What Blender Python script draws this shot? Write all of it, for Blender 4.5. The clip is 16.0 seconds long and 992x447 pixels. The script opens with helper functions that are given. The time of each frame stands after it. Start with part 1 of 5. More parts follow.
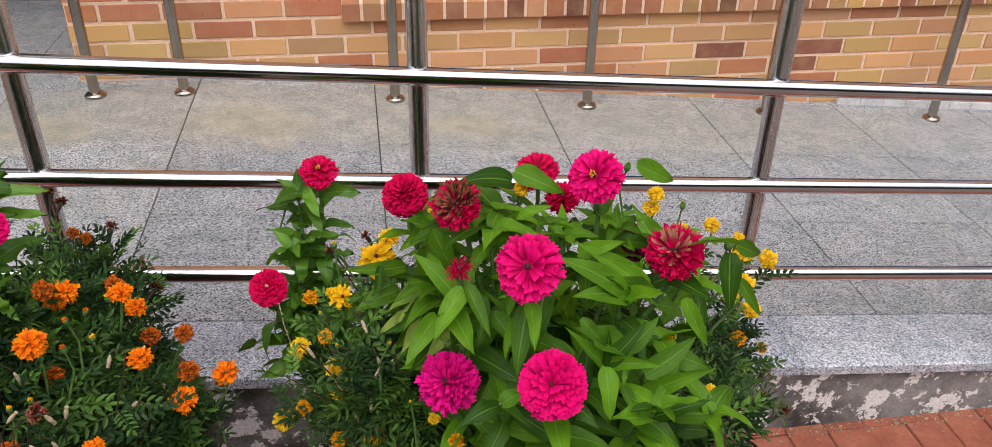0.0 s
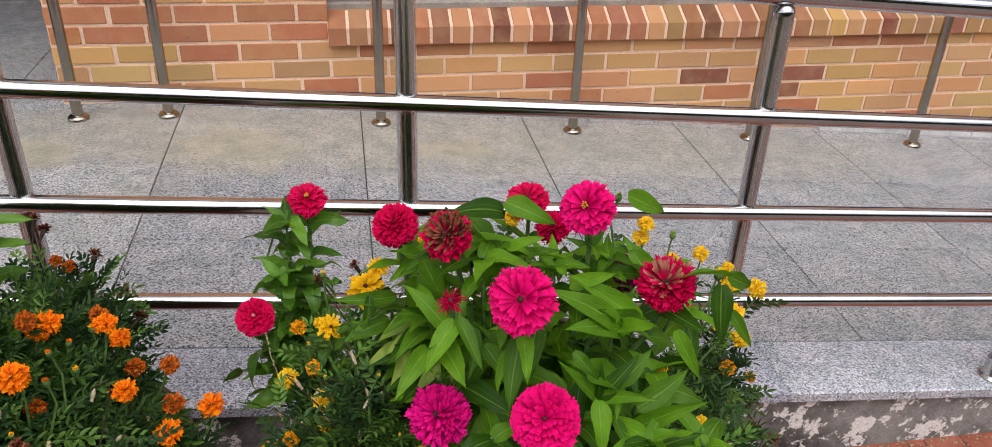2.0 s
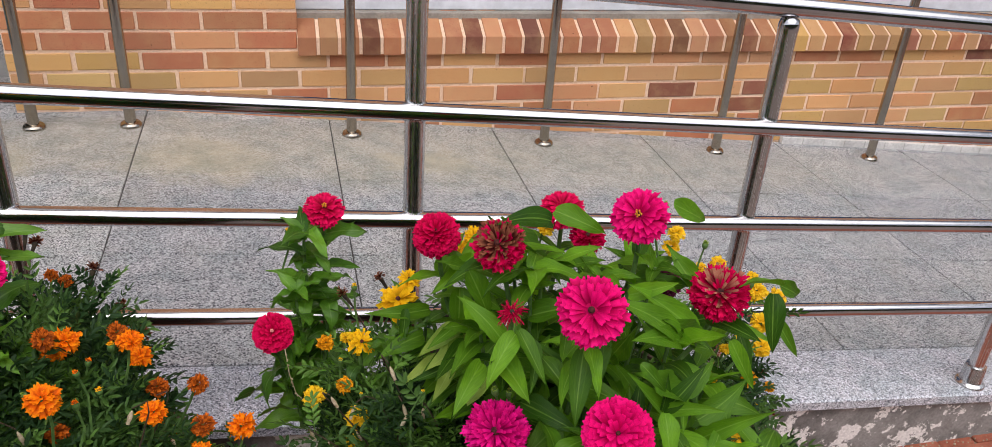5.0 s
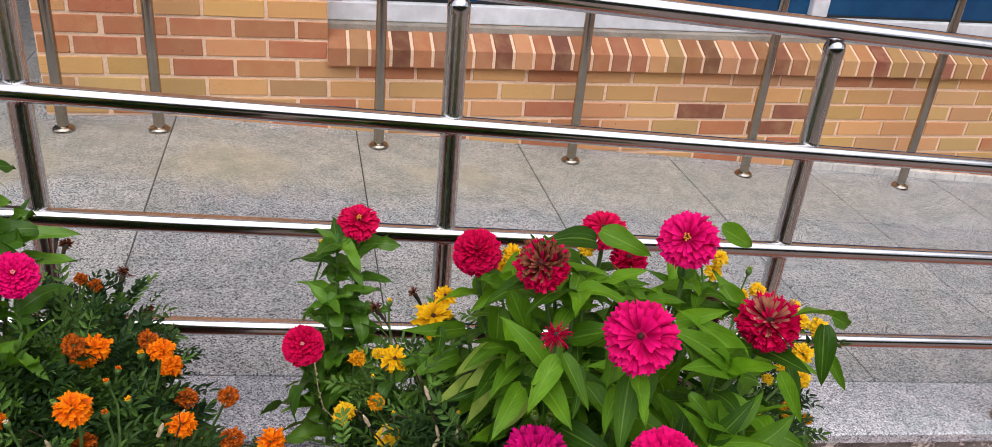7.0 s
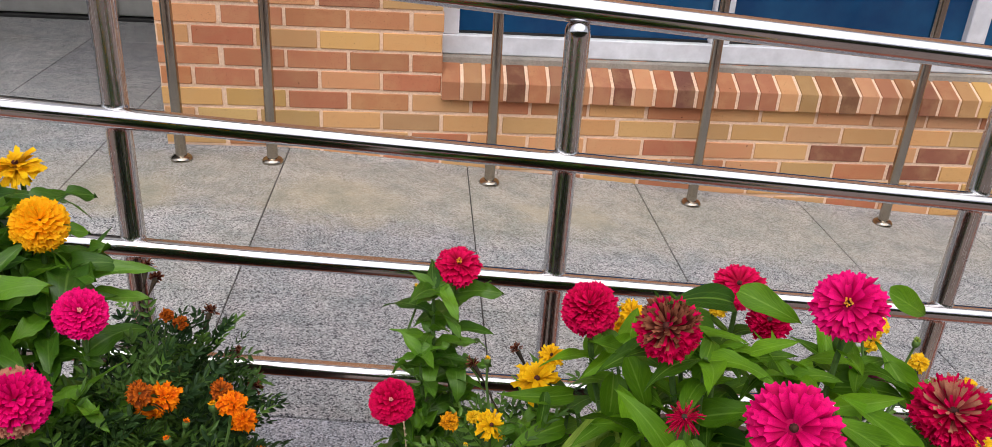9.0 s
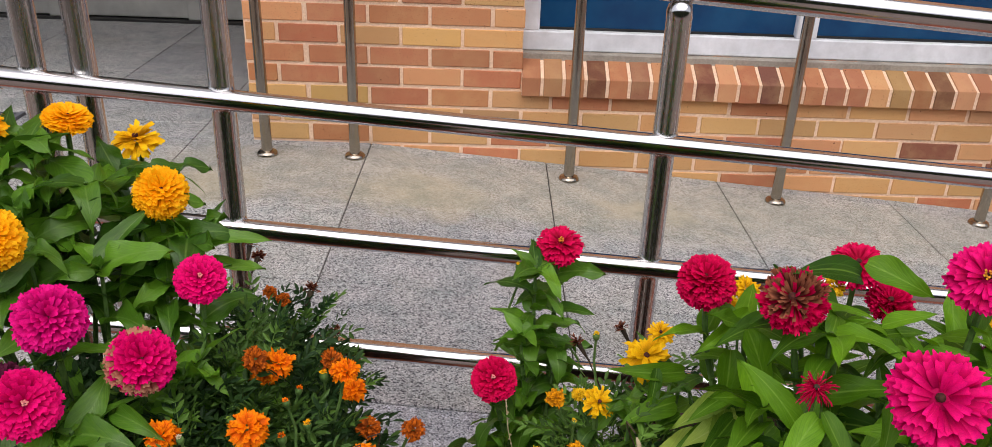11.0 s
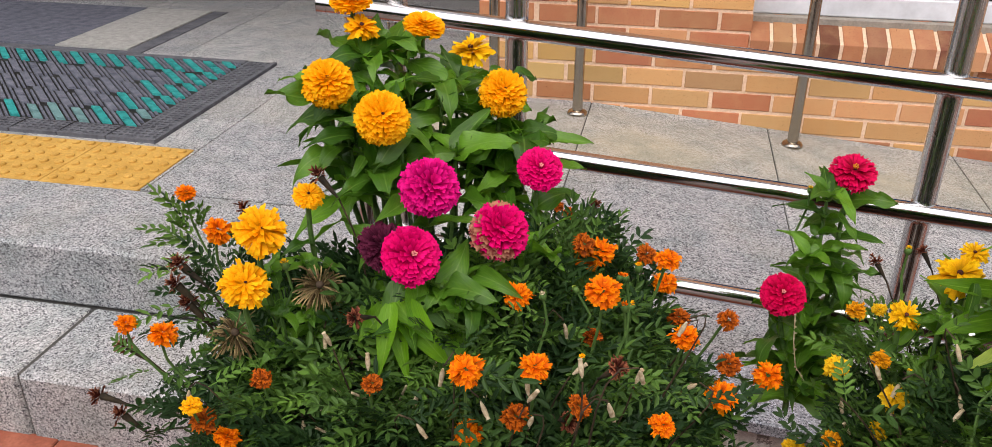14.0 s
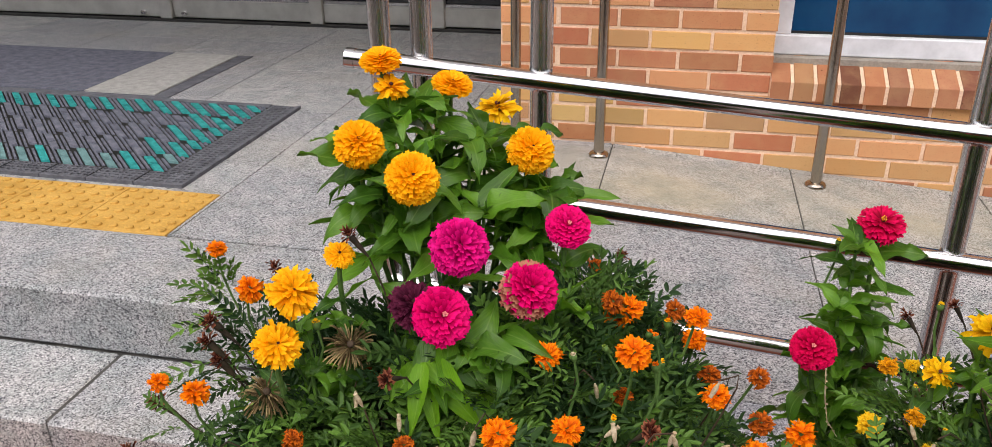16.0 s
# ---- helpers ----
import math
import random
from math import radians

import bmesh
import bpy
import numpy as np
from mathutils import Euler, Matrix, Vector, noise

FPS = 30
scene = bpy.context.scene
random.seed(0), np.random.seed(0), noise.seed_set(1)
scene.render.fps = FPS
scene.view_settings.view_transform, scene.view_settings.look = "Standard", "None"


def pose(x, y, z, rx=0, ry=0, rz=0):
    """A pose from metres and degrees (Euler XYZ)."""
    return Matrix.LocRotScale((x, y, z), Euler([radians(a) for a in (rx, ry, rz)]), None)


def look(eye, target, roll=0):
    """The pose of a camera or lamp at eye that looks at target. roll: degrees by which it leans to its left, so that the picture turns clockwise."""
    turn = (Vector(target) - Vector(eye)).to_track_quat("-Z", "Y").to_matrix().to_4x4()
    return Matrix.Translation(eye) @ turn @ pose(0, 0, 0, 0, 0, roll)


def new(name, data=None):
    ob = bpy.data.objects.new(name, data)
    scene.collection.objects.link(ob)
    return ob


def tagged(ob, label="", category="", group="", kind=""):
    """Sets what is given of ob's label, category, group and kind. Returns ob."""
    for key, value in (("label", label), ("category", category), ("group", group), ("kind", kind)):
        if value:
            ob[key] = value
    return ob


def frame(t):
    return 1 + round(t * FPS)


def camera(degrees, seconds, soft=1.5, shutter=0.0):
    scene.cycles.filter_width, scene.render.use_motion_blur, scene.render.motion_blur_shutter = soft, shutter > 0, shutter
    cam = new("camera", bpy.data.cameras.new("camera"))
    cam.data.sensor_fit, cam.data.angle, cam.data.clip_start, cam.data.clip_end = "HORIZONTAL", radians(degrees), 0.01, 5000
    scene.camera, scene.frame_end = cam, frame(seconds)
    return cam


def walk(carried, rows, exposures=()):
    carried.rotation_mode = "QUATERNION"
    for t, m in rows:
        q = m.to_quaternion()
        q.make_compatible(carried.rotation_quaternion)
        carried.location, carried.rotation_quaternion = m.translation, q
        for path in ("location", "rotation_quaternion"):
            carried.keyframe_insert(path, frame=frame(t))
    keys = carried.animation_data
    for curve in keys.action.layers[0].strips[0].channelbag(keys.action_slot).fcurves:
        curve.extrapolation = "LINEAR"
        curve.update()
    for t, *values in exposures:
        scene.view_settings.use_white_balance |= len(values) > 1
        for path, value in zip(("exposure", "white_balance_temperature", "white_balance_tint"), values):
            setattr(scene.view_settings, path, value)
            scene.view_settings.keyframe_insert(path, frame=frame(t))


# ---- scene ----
cam = camera(60.2, 16.0, soft=0.5)
PATH = [
    (0, (0.069, -2.95, 1.583), (0.348, -1.258, 0.553), 1.3),
    (0.5, (0.068, -2.947, 1.59), (0.36, -1.253, 0.568), 1.5),
    (1, (0.065, -2.947, 1.594), (0.366, -1.244, 0.589), 1.6),
    (1.5, (0.064, -2.942, 1.592), (0.379, -1.231, 0.606), 1.9),
    (2, (0.061, -2.939, 1.59), (0.382, -1.229, 0.604), 2.1),
    (2.5, (0.05, -2.935, 1.59), (0.386, -1.227, 0.606), 2.4),
    (3, (0.035, -2.925, 1.587), (0.389, -1.219, 0.606), 2.7),
    (3.5, (0.021, -2.914, 1.582), (0.423, -1.214, 0.607), 3.4),
    (4, (0.002, -2.902, 1.572), (0.444, -1.199, 0.621), 3.7),
    (4.2, (-0.013, -2.898, 1.57), (0.447, -1.199, 0.62), 3.8),
    (6.5, (-0.079, -2.886, 1.557), (0.369, -1.184, 0.608), 5.1),
    (7, (-0.08, -2.863, 1.553), (0.352, -1.141, 0.633), 5.5),
    (7.5, (-0.077, -2.813, 1.536), (0.286, -1.05, 0.664), 5.3),
    (7.7, (-0.079, -2.774, 1.521), (0.24, -1.004, 0.646), 5.2),
    (8, (-0.073, -2.767, 1.518), (0.193, -0.989, 0.642), 4.7),
    (10.3, (-0.055, -2.718, 1.478), (0.1, -0.91, 0.637), 3.4),
    (10.5, (-0.062, -2.723, 1.476), (0.088, -0.917, 0.632), 3.4),
    (11, (-0.103, -2.752, 1.467), (-0.079, -0.943, 0.615), 2.1),
    (11.1, (-0.111, -2.758, 1.459), (-0.119, -0.951, 0.601), 1.7),
    (11.5, (-0.146, -2.79, 1.437), (-0.288, -0.996, 0.564), 1.0),
    (12, (-0.181, -2.817, 1.426), (-0.5, -1.056, 0.533), -0.1),
    (12.5, (-0.2, -2.839, 1.427), (-0.559, -1.09, 0.527), -0.1),
    (13, (-0.227, -2.856, 1.424), (-0.585, -1.107, 0.523), 0.1),
    (13.5, (-0.249, -2.868, 1.417), (-0.61, -1.116, 0.523), 0.2),
    (14, (-0.253, -2.869, 1.417), (-0.611, -1.117, 0.52), 0.3),
    (14.5, (-0.256, -2.867, 1.417), (-0.626, -1.119, 0.519), 0.1),
    (15, (-0.257, -2.866, 1.42), (-0.644, -1.121, 0.521), -0.2),
    (15.5, (-0.264, -2.867, 1.43), (-0.662, -1.114, 0.553), -0.4),
    (15.9, (-0.259, -2.877, 1.444), (-0.667, -1.106, 0.608), -0.5),
    (16, (-0.264, -2.866, 1.442), (-0.673, -1.09, 0.618), -0.6),
]
walk(cam, [(t, look(eye, target, roll)) for t, eye, target, roll in PATH],
     exposures=((0.0, 0.43, 6400, 11.5), (1.0, 0.37, 6400, 11.5), (2.0, 0.37, 6400, 11.5), (4.0, 0.34, 6400, 11.5), (6.5, 0.38, 6450, 11.5), (8.0, 0.38, 6500, 11.5), (10.5, 0.35, 6600, 12),
                (11.0, 0.35, 6650, 12), (12.0, 0.54, 6750, 12), (16.0, 0.57, 6750, 12)))

# ---- light ----
world = bpy.data.worlds.new("sky")
scene.world = world
world.use_nodes = True
wn, wl = world.node_tree.nodes, world.node_tree.links
sky = wn.new("ShaderNodeTexSky")
sky.sky_type, sky.sun_disc = "NISHITA", False
sky.sun_elevation, sky.sun_rotation = radians(58), radians(205)
sky.air_density, sky.dust_density = 1.0, 3.0
grey = wn.new("ShaderNodeHueSaturation")
grey.inputs["Saturation"].default_value = 0.35
wl.new(sky.outputs[0], grey.inputs["Color"])
wl.new(grey.outputs[0], wn["Background"].inputs["Color"])
wn["Background"].inputs["Strength"].default_value = 0.15
sun_data = bpy.data.lights.new("sun", "SUN")
sun_data.energy, sun_data.angle, sun_data.color = 1.2, radians(70), (1.0, 0.95, 0.88)
sun = new("sun", sun_data)
sun.matrix_world = look((1.5, -4.0, 6.0), (0, -1.0, 0.4))


# ---- materials ----
def material(name, rough=0.6, metal=0.0, spec=0.5):
    m = bpy.data.materials.new(name)
    m.use_nodes = True
    b = m.node_tree.nodes["Principled BSDF"]
    b.inputs["Roughness"].default_value = rough
    b.inputs["Metallic"].default_value = metal
    b.inputs["Specular IOR Level"].default_value = spec
    return m, m.node_tree.nodes, m.node_tree.links, b


def coords(n, l, kind="Object", scale=(1, 1, 1)):
    tc, mp = n.new("ShaderNodeTexCoord"), n.new("ShaderNodeMapping")
    mp.inputs["Scale"].default_value = scale
    l.new(tc.outputs[kind], mp.inputs["Vector"])
    return mp.outputs["Vector"]


def world_coords(n, l, scale=(1, 1, 1)):
    g, mp = n.new("ShaderNodeNewGeometry"), n.new("ShaderNodeMapping")
    mp.inputs["Scale"].default_value = scale
    l.new(g.outputs["Position"], mp.inputs["Vector"])
    return mp.outputs["Vector"]


def noise_tex(n, l, vec, scale, detail=4, rough=0.55):
    t = n.new("ShaderNodeTexNoise")
    t.inputs["Scale"].default_value, t.inputs["Detail"].default_value, t.inputs["Roughness"].default_value = scale, detail, rough
    l.new(vec, t.inputs["Vector"])
    return t.outputs["Fac"]


def ramp(n, l, fac, stops):
    r = n.new("ShaderNodeValToRGB")
    e = r.color_ramp.elements
    while len(e) < len(stops):
        e.new(0.5)
    for el, (p, c) in zip(e, stops):
        el.position, el.color = p, (*c, 1) if len(c) == 3 else c
    l.new(fac, r.inputs["Fac"])
    return r.outputs["Color"]


def mix(n, l, a, b, fac, mode="MIX"):
    m = n.new("ShaderNodeMix")
    m.data_type, m.blend_type = "RGBA", mode
    for sock, val in ((m.inputs["Factor"], fac), (m.inputs["A"], a), (m.inputs["B"], b)):
        if isinstance(val, (int, float)):
            sock.default_value = val
        elif isinstance(val, tuple):
            sock.default_value = (*val, 1)
        else:
            l.new(val, sock)
    return m.outputs["Result"]


def bump(n, l, b, height, strength, dist=0.002):
    bp = n.new("ShaderNodeBump")
    bp.inputs["Strength"].default_value, bp.inputs["Distance"].default_value = strength, dist
    l.new(height, bp.inputs["Height"])
    l.new(bp.outputs["Normal"], b.inputs["Normal"])


def brick_material():
    m, n, l, b = material("fired_brick", 0.85, spec=0.25)
    v = world_coords(n, l)
    oi = n.new("ShaderNodeObjectInfo")
    big = noise_tex(n, l, v, 14, 5)
    fine = noise_tex(n, l, v, 260, 3, 0.7)
    c = mix(n, l, oi.outputs["Color"], (0.62, 0.40, 0.20), ramp(n, l, big, [(0.45, (0, 0, 0)), (0.75, (0.32, 0.32, 0.32))]))
    shade = ramp(n, l, oi.outputs["Random"], [(0, (0.86, 0.86, 0.86)), (1, (1.12, 1.1, 1.08))])
    c = mix(n, l, c, shade, 1.0, "MULTIPLY")
    speck = ramp(n, l, fine, [(0.30, (0.55, 0.5, 0.5)), (0.42, (1, 1, 1)), (0.66, (1, 1, 1)), (0.76, (1.25, 1.2, 1.15))])
    c = mix(n, l, c, speck, 0.7, "MULTIPLY")
    pits = ramp(n, l, noise_tex(n, l, v, 105, 1, 0.5), [(0.205, (0.30, 0.26, 0.25)), (0.245, (1, 1, 1))])
    c = mix(n, l, c, pits, 1.0, "MULTIPLY")
    l.new(c, b.inputs["Base Color"])
    bump(n, l, b, fine, 0.35, 0.001)
    return m


def mortar_material():
    m, n, l, b = material("pink_mortar", 0.95, spec=0.15)
    v = world_coords(n, l)
    f = noise_tex(n, l, v, 160, 4, 0.7)
    g = noise_tex(n, l, v, 7, 3)
    c = ramp(n, l, f, [(0.3, (0.72, 0.49, 0.35)), (0.65, (0.92, 0.69, 0.52))])
    c = mix(n, l, c, (0.58, 0.40, 0.24), ramp(n, l, g, [(0.55, (0, 0, 0)), (0.8, (0.5, 0.5, 0.5))]))
    l.new(c, b.inputs["Base Color"])
    bump(n, l, b, f, 0.4, 0.001)
    return m


def granite_material(name, light, dark, polish=0.6, stain=0.5):
    m, n, l, b = material(name, polish, spec=0.4)
    v = world_coords(n, l)
    oi = n.new("ShaderNodeObjectInfo")
    vor = n.new("ShaderNodeTexVoronoi")
    vor.inputs["Scale"].default_value = 330
    l.new(v, vor.inputs["Vector"])
    sep = n.new("ShaderNodeSeparateColor")
    l.new(vor.outputs["Color"], sep.inputs["Color"])
    mid = tuple((a * 0.6 + c * 0.4) for a, c in zip(light, dark))
    pale = tuple(min(1, a * 1.5) for a in light)
    c = ramp(n, l, sep.outputs["Red"], [(0.0, dark), (0.10, dark), (0.24, mid), (0.58, light), (0.94, pale)])
    grain = noise_tex(n, l, v, 300, 3, 0.75)
    c = mix(n, l, c, ramp(n, l, grain, [(0.36, (0.25, 0.25, 0.27)), (0.5, (1, 1, 1)), (0.66, (1.45, 1.45, 1.45))]), 0.58, "MULTIPLY")
    c = mix(n, l, c, ramp(n, l, oi.outputs["Random"], [(0, (0.88, 0.88, 0.9)), (1, (1.08, 1.07, 1.05))]), 1.0, "MULTIPLY")
    st = noise_tex(n, l, v, 2.6, 6, 0.6)
    c = mix(n, l, c, (0.30, 0.27, 0.20), ramp(n, l, st, [(0.50, (0, 0, 0)), (0.72, (stain, stain, stain))]))
    for cx, cy, rx, ry, q in ((0.3, -0.16, 2.0, 0.28, 0.8), (-0.70, -0.27, 0.17, 0.15, 1.0), (-0.18, -0.25, 0.22, 0.16, 1.0), (0.40, -0.20, 0.16, 0.10, 1.0)):
        mp, dist = n.new("ShaderNodeMapping"), n.new("ShaderNodeVectorMath")
        dist.operation = "LENGTH"
        mp.inputs["Location"].default_value, mp.inputs["Scale"].default_value = (-cx / rx, -cy / ry, 0), (1 / rx, 1 / ry, 0)
        warp = n.new("ShaderNodeMix")
        warp.data_type = "VECTOR"
        warp.inputs["Factor"].default_value = 0.16
        nz = n.new("ShaderNodeTexNoise")
        nz.inputs["Scale"].default_value = 9
        l.new(v, nz.inputs["Vector"])
        l.new(v, warp.inputs["A"])
        l.new(nz.outputs["Color"], warp.inputs["B"])
        l.new(warp.outputs["Result"], mp.inputs["Vector"])
        l.new(mp.outputs["Vector"], dist.inputs[0])
        c = mix(n, l, c, (0.40, 0.35, 0.25), ramp(n, l, dist.outputs["Value"], [(0.1, (0.60 * q,) * 3), (0.6, (0.42 * q,) * 3), (1.2, (0, 0, 0))]))
    wear = noise_tex(n, l, v, 11, 5, 0.65)
    c = mix(n, l, c, ramp(n, l, wear, [(0.35, (0.70, 0.78, 0.78)), (0.6, (1.05, 1.05, 1.05))]), 0.8, "MULTIPLY")
    l.new(c, b.inputs["Base Color"])
    bump(n, l, b, grain, 0.15, 0.0008)
    return m


def steel_material(name="brushed_steel", rough=0.11, tint=(0.62, 0.61, 0.63)):
    m, n, l, b = material(name, rough, 1.0)
    v = coords(n, l, "Object", (160, 160, 3))
    f = noise_tex(n, l, v, 4, 3)
    w = noise_tex(n, l, world_coords(n, l), 9, 4)
    l.new(ramp(n, l, w, [(0.35, tuple(a * 0.82 for a in tint)), (0.65, tint)]), b.inputs["Base Color"])
    mr = n.new("ShaderNodeMapRange")
    mr.inputs["To Min"].default_value, mr.inputs["To Max"].default_value = rough * 0.7, rough * 1.6
    l.new(f, mr.inputs["Value"])
    l.new(mr.outputs["Result"], b.inputs["Roughness"])
    return m


def rough_material(name, a, c, scale=8, rough=0.8, fine=120, bumpy=0.3, lo=0.35, hi=0.65):
    m, n, l, b = material(name, rough, spec=0.3)
    v = world_coords(n, l)
    big, small = noise_tex(n, l, v, scale, 6, 0.6), noise_tex(n, l, v, fine, 4, 0.65)
    col = ramp(n, l, big, [(lo, a), (hi, c)])
    col = mix(n, l, col, ramp(n, l, small, [(0.3, (0.75, 0.75, 0.75)), (0.7, (1.15, 1.15, 1.15))]), 0.8, "MULTIPLY")
    l.new(col, b.inputs["Base Color"])
    bump(n, l, b, small, bumpy, 0.0015)
    return m


def concrete_material():
    m, n, l, b = material("peeling_concrete", 0.85, spec=0.25)
    v = world_coords(n, l)
    big, mid, small = noise_tex(n, l, v, 6, 6, 0.65), noise_tex(n, l, v, 13, 7, 0.7), noise_tex(n, l, v, 140, 4, 0.7)
    c = ramp(n, l, big, [(0.36, (0.05, 0.047, 0.045)), (0.62, (0.30, 0.29, 0.28))])
    c = mix(n, l, c, (0.86, 0.84, 0.82), ramp(n, l, mid, [(0.515, (0, 0, 0)), (0.535, (0.95, 0.95, 0.95))]))
    c = mix(n, l, c, ramp(n, l, small, [(0.3, (0.6, 0.6, 0.6)), (0.65, (1.1, 1.1, 1.1))]), 0.8, "MULTIPLY")
    l.new(c, b.inputs["Base Color"])
    bump(n, l, b, mid, 0.5, 0.004)
    return m


def leafy(name, dark, light, vein, thin=0.25, rough=0.45, along=True, spec=0.2):
    """A leaf: veins run along it, the tone shifts from leaf to leaf, light shines a little through."""
    m, n, l, b = material(name, rough, spec=spec)
    oi = n.new("ShaderNodeObjectInfo")
    v = coords(n, l, "Object")
    blot = noise_tex(n, l, world_coords(n, l), 42, 4)
    rnd = oi.outputs["Random"]
    if not along:
        tone = n.new("ShaderNodeAttribute")
        tone.attribute_name = "tone"
        rnd = tone.outputs["Fac"]
    c = ramp(n, l, rnd, [(0.0, dark), (0.55, tuple((p + q) / 2 for p, q in zip(dark, light))), (1.0, light)])
    c = mix(n, l, c, ramp(n, l, blot, [(0.3, (0.72, 0.76, 0.7)), (0.7, (1.2, 1.15, 1.1))]), 0.8, "MULTIPLY")
    if along:
        rib, run = n.new("ShaderNodeAttribute"), n.new("ShaderNodeAttribute")
        rib.attribute_name, run.attribute_name = "rib", "run"
        mid = ramp(n, l, rib.outputs["Fac"], [(0.0, (0.42, 0.42, 0.42)), (0.04, (0.30, 0.30, 0.30)), (0.09, (0, 0, 0)), (0.33, (0, 0, 0)), (0.40, (0.10, 0.10, 0.10)), (0.47, (0, 0, 0))])
        c = mix(n, l, c, vein, mid)
        comb, w = n.new("ShaderNodeCombineXYZ"), n.new("ShaderNodeTexNoise")
        mul = n.new("ShaderNodeMath")
        mul.operation, mul.inputs[1].default_value = "MULTIPLY_ADD", 0.45
        l.new(rib.outputs["Fac"], mul.inputs[0])
        l.new(run.outputs["Fac"], mul.inputs[2])
        l.new(mul.outputs[0], comb.inputs["X"])
        l.new(oi.outputs["Random"], comb.inputs["Y"])
        w.inputs["Scale"].default_value, w.inputs["Detail"].default_value = 22, 3
        l.new(comb.outputs[0], w.inputs["Vector"])
        c = mix(n, l, c, ramp(n, l, w.outputs["Fac"], [(0.3, (0.78, 0.82, 0.8)), (0.7, (1.16, 1.12, 1.05))]), 0.9, "MULTIPLY")
        bump(n, l, b, w.outputs["Fac"], 0.5, 0.0012)
    l.new(c, b.inputs["Base Color"])
    t, mx = n.new("ShaderNodeBsdfTranslucent"), n.new("ShaderNodeMixShader")
    l.new(c, t.inputs["Color"])
    mx.inputs["Fac"].default_value = thin
    l.new(b.outputs[0], mx.inputs[1])
    l.new(t.outputs[0], mx.inputs[2])
    l.new(mx.outputs[0], n["Material Output"].inputs["Surface"])
    return m


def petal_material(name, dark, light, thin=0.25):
    """A petal: deeper pigment at its claw, darkened further as painted shade between petals, bright at its tip, no two
    quite alike.
    """
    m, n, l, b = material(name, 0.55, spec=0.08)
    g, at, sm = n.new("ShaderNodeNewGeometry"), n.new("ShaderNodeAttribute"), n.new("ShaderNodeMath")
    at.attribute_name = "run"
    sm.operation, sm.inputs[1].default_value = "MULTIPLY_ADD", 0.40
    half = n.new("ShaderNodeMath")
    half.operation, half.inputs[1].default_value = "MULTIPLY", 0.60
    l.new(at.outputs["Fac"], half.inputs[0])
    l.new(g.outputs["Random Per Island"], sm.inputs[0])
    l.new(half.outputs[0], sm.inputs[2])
    # extra darkening at the claw stands in for shade where petals overlap
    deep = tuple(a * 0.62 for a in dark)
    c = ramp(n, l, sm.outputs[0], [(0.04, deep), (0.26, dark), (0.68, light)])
    streak = noise_tex(n, l, coords(n, l, "Object", (1, 1, 1)), 900, 2)
    c = mix(n, l, c, ramp(n, l, streak, [(0.35, (0.86, 0.86, 0.86)), (0.65, (1.08, 1.08, 1.08))]), 0.7, "MULTIPLY")
    l.new(c, b.inputs["Base Color"])
    t, mx = n.new("ShaderNodeBsdfTranslucent"), n.new("ShaderNodeMixShader")
    l.new(c, t.inputs["Color"])
    mx.inputs["Fac"].default_value = thin
    l.new(b.outputs[0], mx.inputs[1])
    l.new(t.outputs[0], mx.inputs[2])
    l.new(mx.outputs[0], n["Material Output"].inputs["Surface"])
    return m


def far_brick_material():
    """Brickwork that no one comes near: courses of the same size, as pattern and relief."""
    m, n, l, b = material("brick_courses", 0.9, spec=0.2)
    g, sep, comb, br = n.new("ShaderNodeNewGeometry"), n.new("ShaderNodeSeparateXYZ"), n.new("ShaderNodeCombineXYZ"), n.new("ShaderNodeTexBrick")
    l.new(g.outputs["Position"], sep.inputs[0])
    l.new(sep.outputs["X"], comb.inputs["X"])
    l.new(sep.outputs["Z"], comb.inputs["Y"])
    l.new(comb.outputs[0], br.inputs["Vector"])
    for key, val in (("Scale", 1.0), ("Brick Width", 0.2), ("Row Height", 0.067), ("Mortar Size", 0.005), ("Color1", (0.63, 0.335, 0.155, 1)), ("Color2", (0.51, 0.20, 0.098, 1)), ("Mortar", (0.8, 0.6, 0.46, 1))):
        br.inputs[key].default_value = val
    l.new(br.outputs["Color"], b.inputs["Base Color"])
    bump(n, l, b, br.outputs["Fac"], -0.4, 0.004)
    return m


BRICK, MORTAR, FAR_BRICK = brick_material(), mortar_material(), far_brick_material()
GRANITE = granite_material("flamed_granite", (0.395, 0.395, 0.408), (0.055, 0.055, 0.068), 0.75, 0.30)
GRANITE_EDGE = granite_material("pale_granite", (0.47, 0.48, 0.53), (0.12, 0.125, 0.16), 0.6, 0.15)
STEEL = steel_material()
STEEL_POST = steel_material("satin_post_steel", 0.22, (0.66, 0.65, 0.65))
STEEL_DULL = steel_material("dull_steel", 0.14, (0.42, 0.375, 0.32))
CONCRETE = concrete_material()
JOINT = rough_material("dark_joint_grout", (0.05, 0.05, 0.05), (0.10, 0.095, 0.09), 20, 0.95)
PAVER = rough_material("red_paver", (0.26, 0.075, 0.045), (0.38, 0.13, 0.08), 9, 0.85)
SOIL = rough_material("dry_soil", (0.03, 0.02, 0.014), (0.09, 0.06, 0.04), 40, 0.95, 200, 0.8)
POT = rough_material("brown_plastic_pot", (0.055, 0.035, 0.026), (0.085, 0.055, 0.04), 12, 0.5, 90, 0.1)
WHITE = rough_material("white_window_plastic", (0.74, 0.75, 0.81), (0.79, 0.80, 0.86), 3, 0.35, 9, 0.0, 0.2, 0.8)
PLASTER = rough_material("grey_plaster", (0.28, 0.25, 0.22), (0.42, 0.38, 0.33), 9, 0.9)
